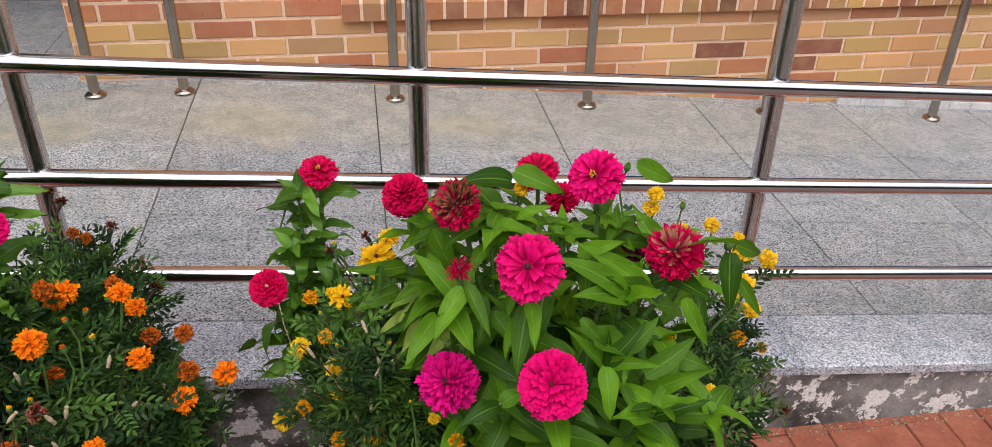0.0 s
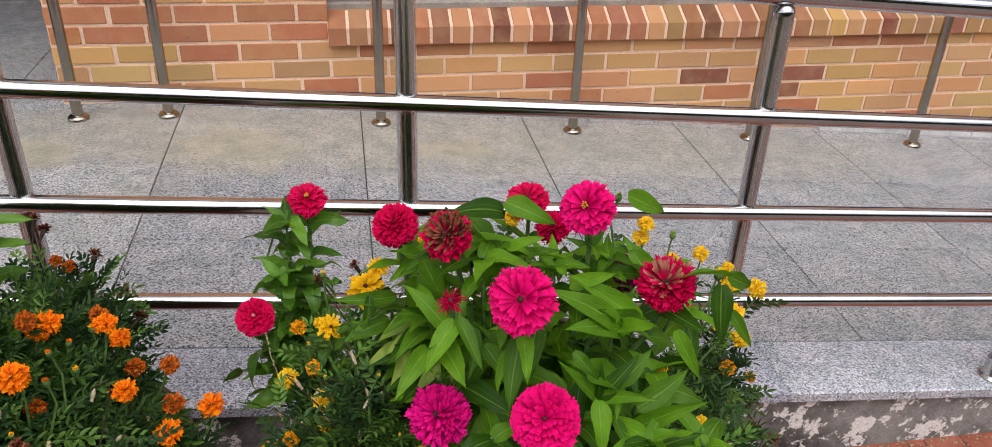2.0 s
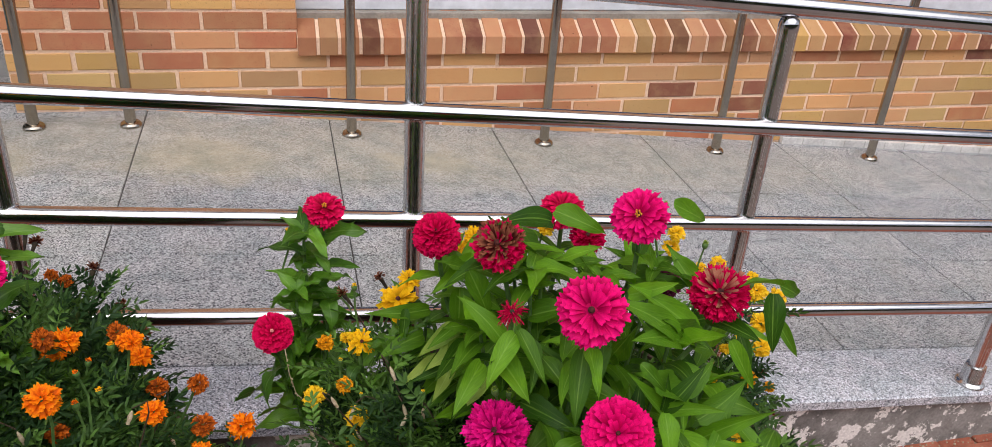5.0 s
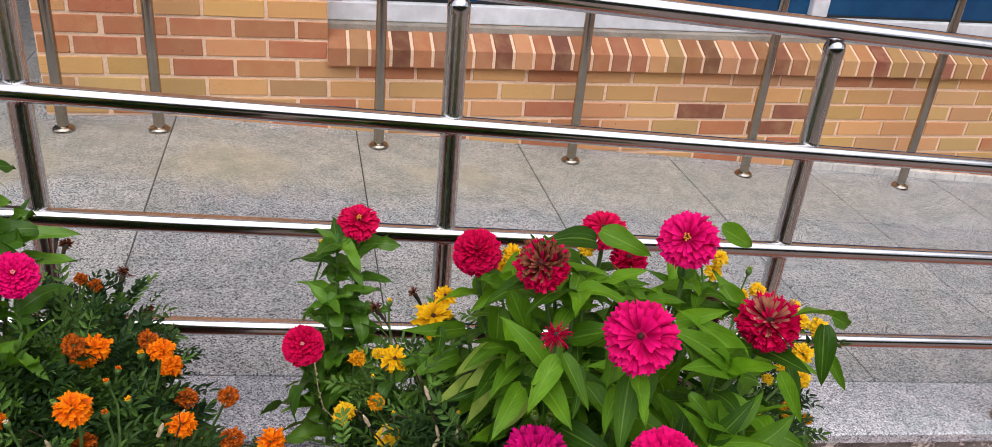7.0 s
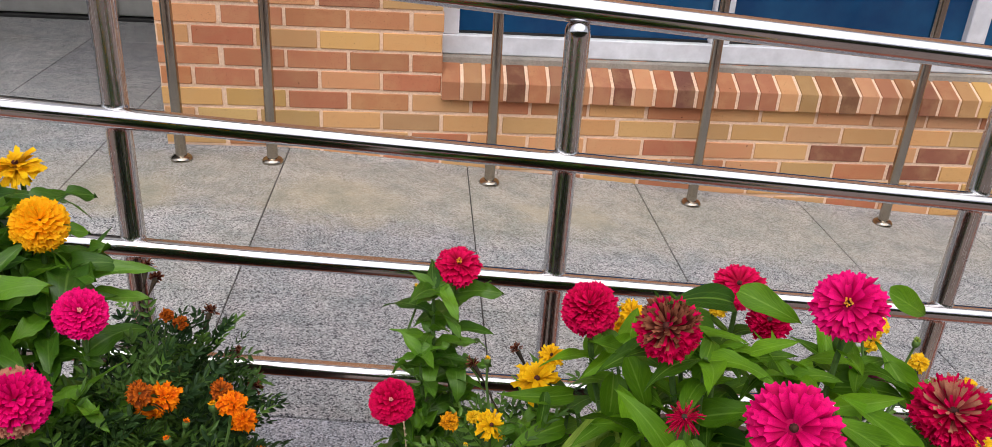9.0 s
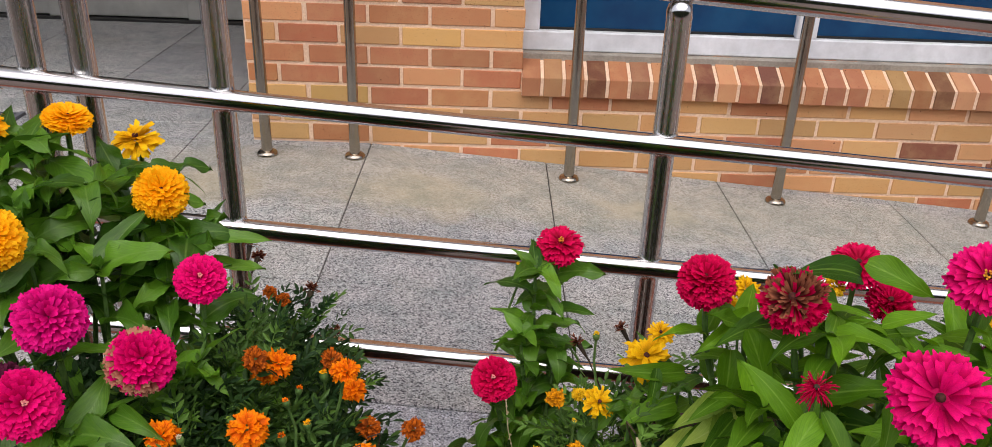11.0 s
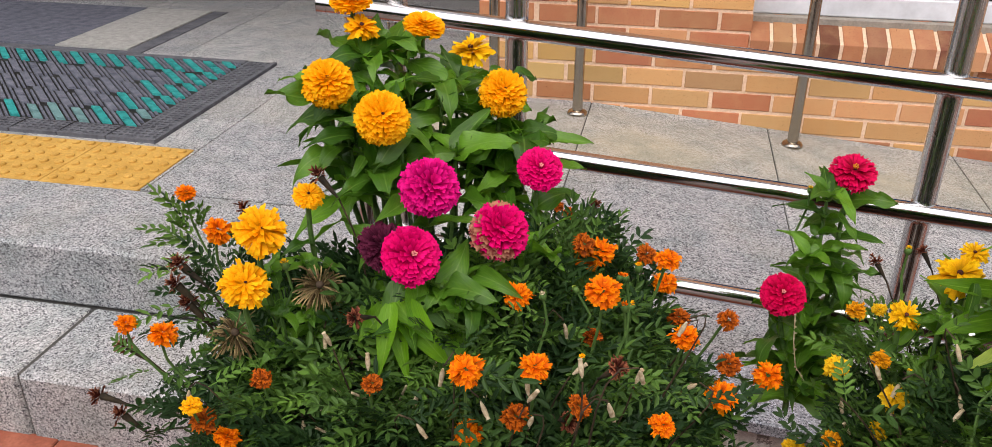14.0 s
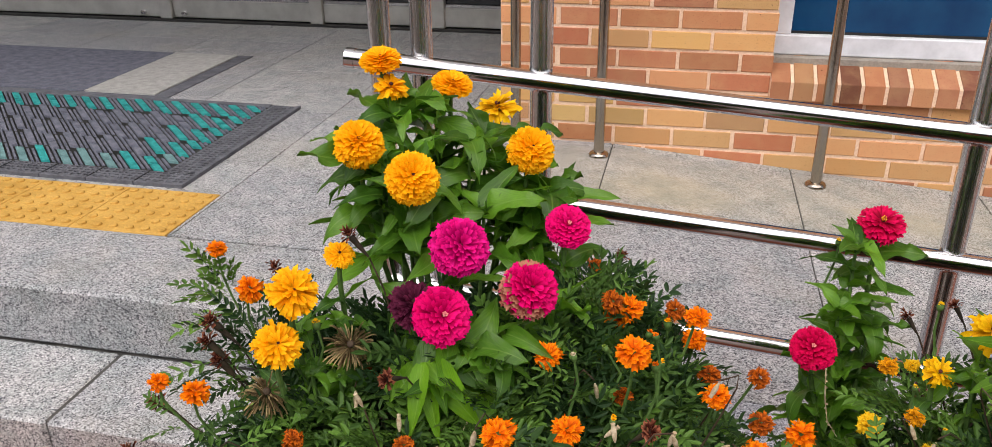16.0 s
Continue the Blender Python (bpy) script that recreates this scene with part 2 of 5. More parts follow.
SKIRT = rough_material("pale_base_tile", (0.58, 0.56, 0.55), (0.74, 0.72, 0.70), 9, 0.7)
CEIL = rough_material("grey_soffit", (0.55, 0.55, 0.53), (0.64, 0.64, 0.62), 3, 0.9)
DOOR_STEEL = steel_material("satin_door_steel", 0.38, (0.70, 0.69, 0.66))
SLATE = rough_material("slate_rubber", (0.10, 0.108, 0.145), (0.175, 0.183, 0.23), 30, 0.75, 200, 0.4)
RUBBER = rough_material("dark_rubber", (0.085, 0.088, 0.105), (0.15, 0.155, 0.18), 18, 0.8, 150, 0.4)
TEAL = rough_material("teal_rubber", (0.012, 0.20, 0.20), (0.035, 0.36, 0.35), 30, 0.7, 150, 0.3)
TEAL_WORN = rough_material("worn_teal_rubber", (0.11, 0.21, 0.22), (0.16, 0.30, 0.31), 30, 0.75, 150, 0.3)
MAT_GREY = rough_material("pale_grey_mat", (0.34, 0.34, 0.33), (0.46, 0.46, 0.45), 30, 0.85, 300, 0.5)
TACTILE = rough_material("yellow_tactile_tile", (0.50, 0.285, 0.060), (0.62, 0.375, 0.095), 10, 0.75, 130, 0.3)
BLACK = rough_material("black_seal", (0.012, 0.012, 0.012), (0.03, 0.03, 0.03), 10, 0.6)

gm, gn, gl, gb = material("blue_filmed_glass", 0.12, spec=0.35)
gl.new(ramp(gn, gl, noise_tex(gn, gl, world_coords(gn, gl), 5, 5), [(0.35, (0.006, 0.045, 0.13)), (0.7, (0.012, 0.085, 0.20))]), gb.inputs["Base Color"])
BLUE = gm
gm, gn, gl, gb = material("dark_door_glass", 0.05)
gl.new(ramp(gn, gl, noise_tex(gn, gl, world_coords(gn, gl), 3, 2), [(0.4, (0.012, 0.014, 0.016)), (0.7, (0.03, 0.032, 0.035))]), gb.inputs["Base Color"])
DOOR_GLASS = gm

LEAF = leafy("zinnia_leaf", (0.030, 0.098, 0.006), (0.180, 0.410, 0.017), (0.32, 0.54, 0.08), 0.42, 0.42, spec=0.25)
LEAF_DARK = leafy("deep_green_leaf", (0.045, 0.135, 0.014), (0.175, 0.400, 0.032), (0.26, 0.44, 0.10), 0.44, 0.30, spec=0.5)
LEAF_PALE = leafy("faded_leaf", (0.26, 0.40, 0.06), (0.50, 0.64, 0.13), (0.55, 0.64, 0.22), 0.40)
FERNY = leafy("marigold_leaf", (0.021, 0.054, 0.017), (0.145, 0.290, 0.048), (0.1, 0.2, 0.05), 0.2, 0.5, along=False)
STEM = rough_material("green_stem", (0.06, 0.13, 0.03), (0.11, 0.20, 0.05), 60, 0.6)
STEM_BROWN = rough_material("brown_stem", (0.030, 0.020, 0.014), (0.085, 0.055, 0.032), 60, 0.7)
DRY_CALYX = rough_material("dry_dark_calyx", (0.014, 0.010, 0.008), (0.055, 0.040, 0.022), 90, 0.8)
CROWN = rough_material("dark_flower_disc", (0.025, 0.006, 0.006), (0.09, 0.02, 0.015), 300, 0.8)
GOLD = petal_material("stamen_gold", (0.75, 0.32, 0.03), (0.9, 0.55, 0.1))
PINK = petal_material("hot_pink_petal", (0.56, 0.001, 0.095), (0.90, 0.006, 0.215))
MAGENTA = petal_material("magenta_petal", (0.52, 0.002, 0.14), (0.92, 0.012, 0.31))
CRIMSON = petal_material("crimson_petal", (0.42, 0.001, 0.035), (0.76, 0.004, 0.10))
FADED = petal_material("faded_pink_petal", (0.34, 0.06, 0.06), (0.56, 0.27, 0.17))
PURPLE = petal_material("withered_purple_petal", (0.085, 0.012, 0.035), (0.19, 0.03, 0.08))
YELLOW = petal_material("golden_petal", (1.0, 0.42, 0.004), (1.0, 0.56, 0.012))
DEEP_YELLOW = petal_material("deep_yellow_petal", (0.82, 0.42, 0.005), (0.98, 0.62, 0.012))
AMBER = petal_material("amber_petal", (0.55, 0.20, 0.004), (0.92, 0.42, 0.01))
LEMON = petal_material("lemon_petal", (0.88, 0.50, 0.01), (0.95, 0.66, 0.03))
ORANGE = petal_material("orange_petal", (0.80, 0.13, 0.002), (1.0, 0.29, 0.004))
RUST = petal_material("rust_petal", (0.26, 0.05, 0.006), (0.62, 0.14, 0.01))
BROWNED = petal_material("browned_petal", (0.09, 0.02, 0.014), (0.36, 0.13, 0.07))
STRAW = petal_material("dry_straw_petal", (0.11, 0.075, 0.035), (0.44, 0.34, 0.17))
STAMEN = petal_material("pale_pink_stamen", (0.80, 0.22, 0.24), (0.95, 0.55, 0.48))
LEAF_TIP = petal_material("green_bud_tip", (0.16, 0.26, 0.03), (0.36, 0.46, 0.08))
POD = rough_material("dry_seed_pod", (0.36, 0.26, 0.15), (0.66, 0.56, 0.40), 160, 0.8)


# ---- mesh helpers ----
def part(name, bm, mat, parent=None, label="", smooth=False):
    me = bpy.data.meshes.new(name)
    bm.to_mesh(me)
    bm.free()
    if smooth:
        me.shade_smooth()
        me.set_sharp_from_angle(angle=radians(50))
    me.materials.append(mat)
    ob = new(name, me)
    ob.parent = parent
    return tagged(ob, label)


def mesh_part(name, me, mat, parent=None, label=""):
    if mat and not me.materials:
        me.materials.append(mat)
    ob = new(name, me)
    ob.parent = parent
    return tagged(ob, label)


def raw_mesh(name, verts, faces, mat, smooth=True):
    me = bpy.data.meshes.new(name)
    me.from_pydata([tuple(map(float, v)) for v in verts], [], faces)
    me.update()
    if smooth:
        me.shade_smooth()
    me.materials.append(mat)
    return me


def thing(name, label, category, place=(0, 0, 0), group="", kind=""):
    ob = new(name)
    ob.location = place
    return tagged(ob, label, category, group, kind)


def box(x0, x1, y0, y1, z0, z1, bevel=0.0, bm=None):
    bm = bm or bmesh.new()
    r = bmesh.ops.create_cube(bm, size=1, matrix=Matrix.Translation(((x0 + x1) / 2, (y0 + y1) / 2, (z0 + z1) / 2)) @ Matrix.Diagonal((x1 - x0, y1 - y0, z1 - z0, 1)))
    if bevel:
        es = list({e for v in r["verts"] for e in v.link_edges})
        bmesh.ops.bevel(bm, geom=es, offset=bevel, segments=1, affect="EDGES")
    return bm


def tube(points, radius, sides=10, cap=True, bm=None):
    """A tube along points; radius is one number or one for each point."""
    bm = bm or bmesh.new()
    pts = [Vector(p) for p in points]
    rad = radius if isinstance(radius, (list, tuple)) else [radius] * len(pts)
    rings, side = [], None
    for i, p in enumerate(pts):
        d = (pts[min(i + 1, len(pts) - 1)] - pts[max(i - 1, 0)]).normalized()
        if side is None:
            side = d.orthogonal().normalized()
        side = (side - d * side.dot(d)).normalized()
        up = d.cross(side)
        rings.append([bm.verts.new(p + (side * math.cos(a) + up * math.sin(a)) * rad[i]) for a in (2 * math.pi * k / sides for k in range(sides))])
    for a, b in zip(rings, rings[1:]):
        for k in range(sides):
            bm.faces.new((a[k], a[(k + 1) % sides], b[(k + 1) % sides], b[k]))
    if cap:
        bm.faces.new(rings[0][::-1])
        bm.faces.new(rings[-1])
    return bm


def lathe(profile, sides=24, place=(0, 0, 0), bm=None):
    bm = bm or bmesh.new()
    rings = [[bm.verts.new((place[0] + r * math.cos(2 * math.pi * k / sides), place[1] + r * math.sin(2 * math.pi * k / sides), place[2] + z)) for k in range(sides)] for r, z in profile]
    for a, b in zip(rings, rings[1:]):
        for k in range(sides):
            bm.faces.new((a[k], a[(k + 1) % sides], b[(k + 1) % sides], b[k]))
    bm.faces.new(rings[0][::-1])
    bm.faces.new(rings[-1])
    return bm


# ---- the place: ground, ramp, landing, steps ----
GROUND, LANDING, TREAD = 0.13, 0.46, 0.295
CREST = -0.5                       # the ramp falls to the right from here, one in twelve


def ramp_z(x):
    return LANDING - max(0.0, x - CREST) / 12.0


ground = part("ground", box(-60, 60, -60, 60, GROUND - 0.3, GROUND - 0.012), rough_material("worn_brown_paving", (0.17, 0.135, 0.118), (0.27, 0.215, 0.19), 5, 0.95))
tagged(ground, "worn brown paved ground all round", "ground", kind="structure")

# the body of the ramp: peeling concrete below, dark joint bed on top
bm = bmesh.new()
prof = [(-0.83, LANDING), (CREST, LANDING), (5.5, ramp_z(5.5))]
top, low = [], []
for x, z in prof:
    top.append([bm.verts.new((x, y, z - 0.03)) for y in (-1.578, 0.0)])
    low.append([bm.verts.new((x, y, -0.1)) for y in (-1.578, 0.0)])
for i in range(2):
    bm.faces.new((top[i][0], top[i + 1][0], top[i + 1][1], top[i][1]))
    bm.faces.new((low[i][0], low[i + 1][0], top[i + 1][0], top[i][0]))
    bm.faces.new((low[i][1], top[i][1], top[i + 1][1], low[i + 1][1]))
bm.faces.new((low[0][0], top[0][0], top[0][1], low[0][1]))
bm.faces.new((low[2][0], low[2][1], top[2][1], top[2][0]))
ramp_base = tagged(part("ramp_base", bm, CONCRETE), "stained concrete base of the ramp with peeling paint", "ramp", kind="structure")
bm = bmesh.new()
for a, c in (((-0.83, LANDING), (CREST, LANDING)), ((CREST, LANDING), (5.5, ramp_z(5.5)))):
    bm.faces.new([bm.verts.new((x, y, z - 0.0045)) for (x, z), y in ((a, -1.57), (c, -1.57), (c, -0.001), (a, -0.001))])
part("joint_bed", bm, JOINT, ramp_base)

landing_base = part("landing_floor", box(-6.5, -0.834, -1.325, 0.0, -0.1, LANDING - 0.0045), JOINT)
tagged(landing_base, "grey granite landing before the entrance", "floor", kind="structure")
part("landing_back", box(-6.5, -0.9, 0.0, 1.9, -0.1, LANDING - 0.0045), JOINT, landing_base)
step_base = part("step", box(-6.5, -0.834, -1.60, -1.325, -0.1, TREAD - 0.0045), JOINT)
tagged(step_base, "low granite step up to the landing", "step", kind="structure")


def slab(name, x0, x1, y0, y1, z, mat, parent, thick=0.03, gap=0.0016, bevel=0.0015):
    bm = box(x0 + gap, x1 - gap, y0 + gap, y1 - gap, z - thick, z, bevel)
    return part(name, bm, mat, parent)


def sloped_slab(name, x0, x1, y0, y1, mat, parent, thick=0.028, gap=0.0017, lift=0.0, bevel=0.0015):
    bm = box(x0 + gap, x1 - gap, y0 + gap, y1 - gap, -thick, 0, bevel)
    for v in bm.verts:
        v.co.z += ramp_z(v.co.x) + lift
    return part(name, bm, mat, parent)


# ---- building wall ----
wall = tagged(part("wall_brick", box(-0.9, 0.0, 0.0025, 0.25, 0.0, 1.07), MORTAR), "tan and red brick wall with pink mortar joints", "wall", kind="structure")
for dims in ((0.0, 3.62, 0.0025, 0.25, 0.0, 0.655), (-0.9, -0.7, 0.25, 1.9, 0.0, 2.9)):
    part("mortar_body", box(*dims), MORTAR, wall)
for dims in ((-0.9, 0.0, -0.002, 0.25, 1.07, 6.5), (0.0, 3.62, -0.002, 0.25, 2.1, 6.5), (3.62, 6.0, -0.002, 0.25, 0.0, 6.5)):
    part("wall_above", box(*dims), FAR_BRICK, wall)
part("inner_dark", box(0.0, 3.62, 0.24, 0.249, 0.655, 2.1), BLACK, wall)
ceiling = tagged(part("ceiling", box(-7.0, -0.9, -0.32, 1.9, 2.8, 6.5), CEIL), "grey soffit over the entrance", "ceiling", kind="structure")
wall_side = tagged(part("wall_side", box(-7.0, -6.5, 0.9, 1.9, -0.1, 2.9), CEIL), "grey side wall of the entrance", "wall", kind="structure")
wall_back = tagged(part("wall_back", box(-7.0, 6.0, 1.9, 2.1, -0.1, 6.5), CEIL), "dark wall behind the entrance doors", "wall", kind="structure")

# unseen dark slab, added so the polished steel has something dark to reflect
far = rough_material("far_backdrop", (0.012, 0.018, 0.008), (0.05, 0.065, 0.028), 1.4, 0.95, 9, 0.5)
tagged(part("backdrop", box(-40, 40, -13.0, -12.0, 0.0, 5.2), far), "unseen dark backdrop added for the steel to reflect", "hedge", kind="structure")

tagged(part("roof", box(-7.0, 6.0, 0.25, 2.1, 6.4, 6.55), CEIL), "flat grey roof", "roof", kind="structure")

# window in the wall
window = thing("window_1", "white framed window with blue filmed panes above a brick sill", "window", kind="structure")
part("window_frame", box(0.0, 3.62, 0.10, 0.17, 0.772, 0.838, 0.004), WHITE, window)
part("window_frame", box(0.0, 0.056, 0.102, 0.168, 0.838, 2.1, 0.004), WHITE, window)
for x in (0.915, 1.83, 2.745):
    part("mullion", box(x, x + 0.07, 0.105, 0.165, 0.838, 2.1, 0.004), WHITE, window)
part("window_frame", box(3.56, 3.62, 0.102, 0.168, 0.838, 2.1, 0.004), WHITE, window)
for a, b_ in ((0.056, 0.915), (0.985, 1.83), (1.90, 2.745), (2.815, 3.56)):
    part("pane", box(a, b_, 0.135, 0.143, 0.838, 2.1), BLUE, window)
part("plaster_bed", box(0.0, 3.62, 0.06, 0.20, 0.655, 0.771), PLASTER, window)
part("seal", box(0.056, 3.56, 0.128, 0.134, 0.838, 0.846), BLACK, window)

# entrance doors
doors = thing("door_1", "steel framed glass entrance doors with dark glass", "door", (0, 1.72, 0), kind="structure")
part("threshold", box(-6.5, -0.9, -0.02, 0.1, LANDING - 0.004, LANDING + 0.012, 0.003), BLACK, doors)
for x0, x1 in ((-6.4, -5.55), (-5.45, -4.62), (-4.52, -3.36), (-3.28, -2.40), (-2.32, -1.68), (-1.62, -0.92)):
    leaf_ = part("door_leaf", box(x0, x1, 0.02, 0.06, LANDING + 0.018, LANDING + 0.125, 0.004), DOOR_STEEL, doors)
    part("glass", box(x0, x1, 0.034, 0.046, LANDING + 0.125, 2.5), DOOR_GLASS, leaf_)
    part("glazing_bead", box(x0, x1, 0.018, 0.03, LANDING + 0.126, LANDING + 0.145, 0.002), STEEL, leaf_)
for x in (-5.55, -4.62, -3.36, -2.40, -1.68):
    part("door_post", box(x, x + (0.08 if x > -5 else 0.1), 0.0, 0.08, LANDING + 0.012, 2.5, 0.004), DOOR_STEEL, doors)
for x in (-3.47, -3.20):
    part("floor_lock", lathe([(0.002, -0.012), (0.016, -0.012), (0.018, 0.0), (0.012, 0.008), (0.002, 0.010)], 14, (x, 0.005, LANDING + 0.05)), STEEL, doors)


# ---- handrails ----
def collar(x, y, z):
    return lathe([(0.034, 0.0), (0.034, 0.006), (0.029, 0.013), (0.0195, 0.017)], 20, (x, y, z))


def sleeve(x, y, z):
    return lathe([(0.035, 0.0), (0.035, 0.005), (0.032, 0.008), (0.0270, 0.011), (0.0255, 0.014), (0.0250, 0.052), (0.0235, 0.056), (0.0182, 0.057)], 24, (x, y, z))


handrail = thing("handrail", "polished stainless steel handrail beside the ramp", "handrail", (0, 0, 0), "ramp rails")
FENCE_Y, POST_R = -1.553, 0.0180


def cap_z(x):
    return 1.2525 - 0.0745 * (x - 0.157)


RAIL_Y, RAIL_R = FENCE_Y - 0.012, 0.0157
RAILS = ((-0.80, 1.0437, -0.0735), (-0.757, 0.8393, -0.0735), (-0.757, 0.6352, -0.0815))      # left end, height at x = 0.157, fall


def coped_post(x, y, z0, z1, sides=24):
    """A round post, cut to a saddle where it meets each rail and welded to it."""
    bm = bmesh.new()
    cuts = sorted((z + fall * (x - 0.157), fall) for left, z, fall in RAILS if x > left and z0 < z + fall * (x - 0.157) < z1)
    around = [(math.cos(6.2832 * k / sides), math.sin(6.2832 * k / sides)) for k in range(sides)]

    def saddle(cut, side, gap, radius):
        out = []
        for c, s_ in around:
            px, py = x + radius * c, y + radius * s_
            h = max(0.0, RAIL_R ** 2 - (py - RAIL_Y) ** 2) ** 0.5
            out.append(bm.verts.new((px, py, cut[0] + cut[1] * (px - x) + side * (h + gap))))
        return out

    def flat(z):
        return [bm.verts.new((x + POST_R * c, y + POST_R * s_, z)) for c, s_ in around]

    low = [flat(z0)]
    for cut in cuts + [None]:
        high = [flat(z1)] if cut is None else [saddle(cut, -1, 0.006, POST_R), saddle(cut, -1, 0.002, POST_R * 1.03), saddle(cut, -1, 0.0, POST_R * 1.10)]
        rings = low + high
        for a, b in zip(rings, rings[1:]):
            for k in range(sides):
                bm.faces.new((a[k], a[(k + 1) % sides], b[(k + 1) % sides], b[k]))
        if cut:
            low = [saddle(cut, 1, 0.0, POST_R * 1.10), saddle(cut, 1, 0.002, POST_R * 1.03), saddle(cut, 1, 0.006, POST_R)]
    return bm


for x in (-0.49, 0.157, 0.824, 1.553, 2.25, 2.95):
    z0 = ramp_z(x)
    post = part("post", coped_post(x, FENCE_Y, z0, cap_z(x) - 0.026), STEEL_POST, handrail, smooth=True)
    part("base_collar", sleeve(x, FENCE_Y, z0), STEEL_POST, post, smooth=True)
    part("post_cap", lathe([(0.0185, 0.0), (0.0188, 0.012), (0.0165, 0.020), (0.009, 0.026), (0.004, 0.027)], 20, (x, FENCE_Y, cap_z(x) - 0.027)), STEEL, post, smooth=True)
for x, y in ((-0.757, -1.553), (-0.692, -1.535)):
    post = part("post", coped_post(x, y, LANDING, 1.40), STEEL_POST, handrail, smooth=True)
    part("base_collar", sleeve(x, y, LANDING), STEEL_POST, post, smooth=True)


def rail(x0, x1, z_at, slope, radius, y):
    pts = [(x, y, z_at + slope * (x - 0.157)) for x in (x0, x1)]
    return part("rail", tube(pts, radius, 24), STEEL, handrail, smooth=True)


for left, z, fall in RAILS:
    rail(left, 3.0, z, fall, RAIL_R, RAIL_Y)
rail(-0.49, 3.0, 1.2665, -0.0745, 0.0195, -1.545)
part("end_cap", tube([(-0.812, RAIL_Y, 1.1149), (-0.796, RAIL_Y, 1.1137)], 0.0166, 20), STEEL, handrail, smooth=True)

wall_rail = thing("wall_handrail", "dull stainless steel handrail posts along the brick wall", "handrail", (0, 0, 0), "ramp rails")
for x in (-0.819, -0.535, 0.165, 0.858, 1.556, 2.262, 2.96):
    z0 = ramp_z(x)
    post = part("post", tube([(x, -0.14, z0), (x, -0.14, z0 + 0.95)], 0.0172, 20), STEEL_DULL, wall_rail, smooth=True)
    part("base_collar", collar(x, -0.14, z0), STEEL_DULL, post, smooth=True)
part("rail", tube([(-0.84, -0.14, LANDING + 0.96), (CREST, -0.14, LANDING + 0.96), (3.0, -0.14, ramp_z(3.0) + 0.96)], 0.019, 16), STEEL_DULL, wall_rail, smooth=True)

# ---- mats and tactile tiles ----
mat_1 = thing("entrance_mat", "ribbed rubber doormat with teal flecks and perforated grey edging", "doormat", (0, 0, LANDING))
part("mat_base", box(-4.6, -1.868, -0.591, 0.15, 0.0, 0.005), BLACK, mat_1)


rng = random.Random(4)
fields = {"rubber_ribs": bmesh.new(), "teal_ribs": bmesh.new(), "worn_teal_ribs": bmesh.new()}
X0, X1, Y0, Y1 = -4.55, -1.8765, -0.589, 0.1465
PITCH, ROW = 0.168, 0.1471          # the moulded pattern repeats at these steps


def rib(target, x, w, y1, y0, h):
    """One raised rib at 45 degrees from (x, y1) down to y0, cut off at the field's border."""
    y1, y0 = min(y1, Y1 - 0.004), max(y0, Y0 + 0.004)
    top_x = x + Y1 - y1
    y0 = max(y0, y1 - (X1 - 0.006 - top_x - w))
    if y1 - y0 < 0.012 or top_x < X0:
        return
    q, e = 0.0018, 0.0015
    low_x = top_x + y1 - y0
    vs = [target.verts.new(p) for p in (
        (low_x, y0, 0.0045), (low_x + w, y0, 0.0045), (top_x + w, y1, 0.0045), (top_x, y1, 0.0045),
        (low_x + q - e, y0 + e, h), (low_x + w - q - e, y0 + e, h), (top_x + w - q + e, y1 - e, h), (top_x + q + e, y1 - e, h))]
    for f in ((4, 5, 6, 7), (0, 1, 5, 4), (1, 2, 6, 5), (2, 3, 7, 6), (3, 0, 4, 7)):
        target.faces.new([vs[i] for i in f])


for row in range(5):
    for col in range(-3, 17):
        x = -4.5 + PITCH * col - row * ROW
        for half in (0, 1):
            hx, hy = x + half * PITCH / 2, Y1 - ROW * row - (0.030 if half else 0.0)
            if row == 0 and half:
                hy = Y1 - 0.012
            end = hy - ROW + 0.014 if not (row == 4 and half) else Y0
            edge_x = hx + Y1 - (hy + end) / 2
            bright = row in (0, 4) or edge_x > X1 - 0.23
            kind_ = "rubber_ribs" if not bright else ("worn_teal_ribs" if row == 4 and rng.random() < 0.5 else "teal_ribs")
            stretches = ((hy, end),) if not half else ((hy, (hy + end) / 2 + 0.006), ((hy + end) / 2 - 0.006, end))
            for a, b_ in stretches:
                rib(fields[kind_], hx, 0.036, a, b_, 0.0125 + rng.random() * 0.001)
            for k in (0, 1):
                rib(fields["rubber_ribs"], hx + 0.044 + 0.0205 * k, 0.0125, hy - 0.004, end + 0.004, 0.0115)
for name_, mat_, label_ in (("rubber_ribs", SLATE, "slate grey ribs"), ("teal_ribs", TEAL, "teal ribs"), ("worn_teal_ribs", TEAL_WORN, "worn grey-teal ribs")):
    tagged(part(name_, fields[name_], mat_, mat_1), label_, kind="stuff")


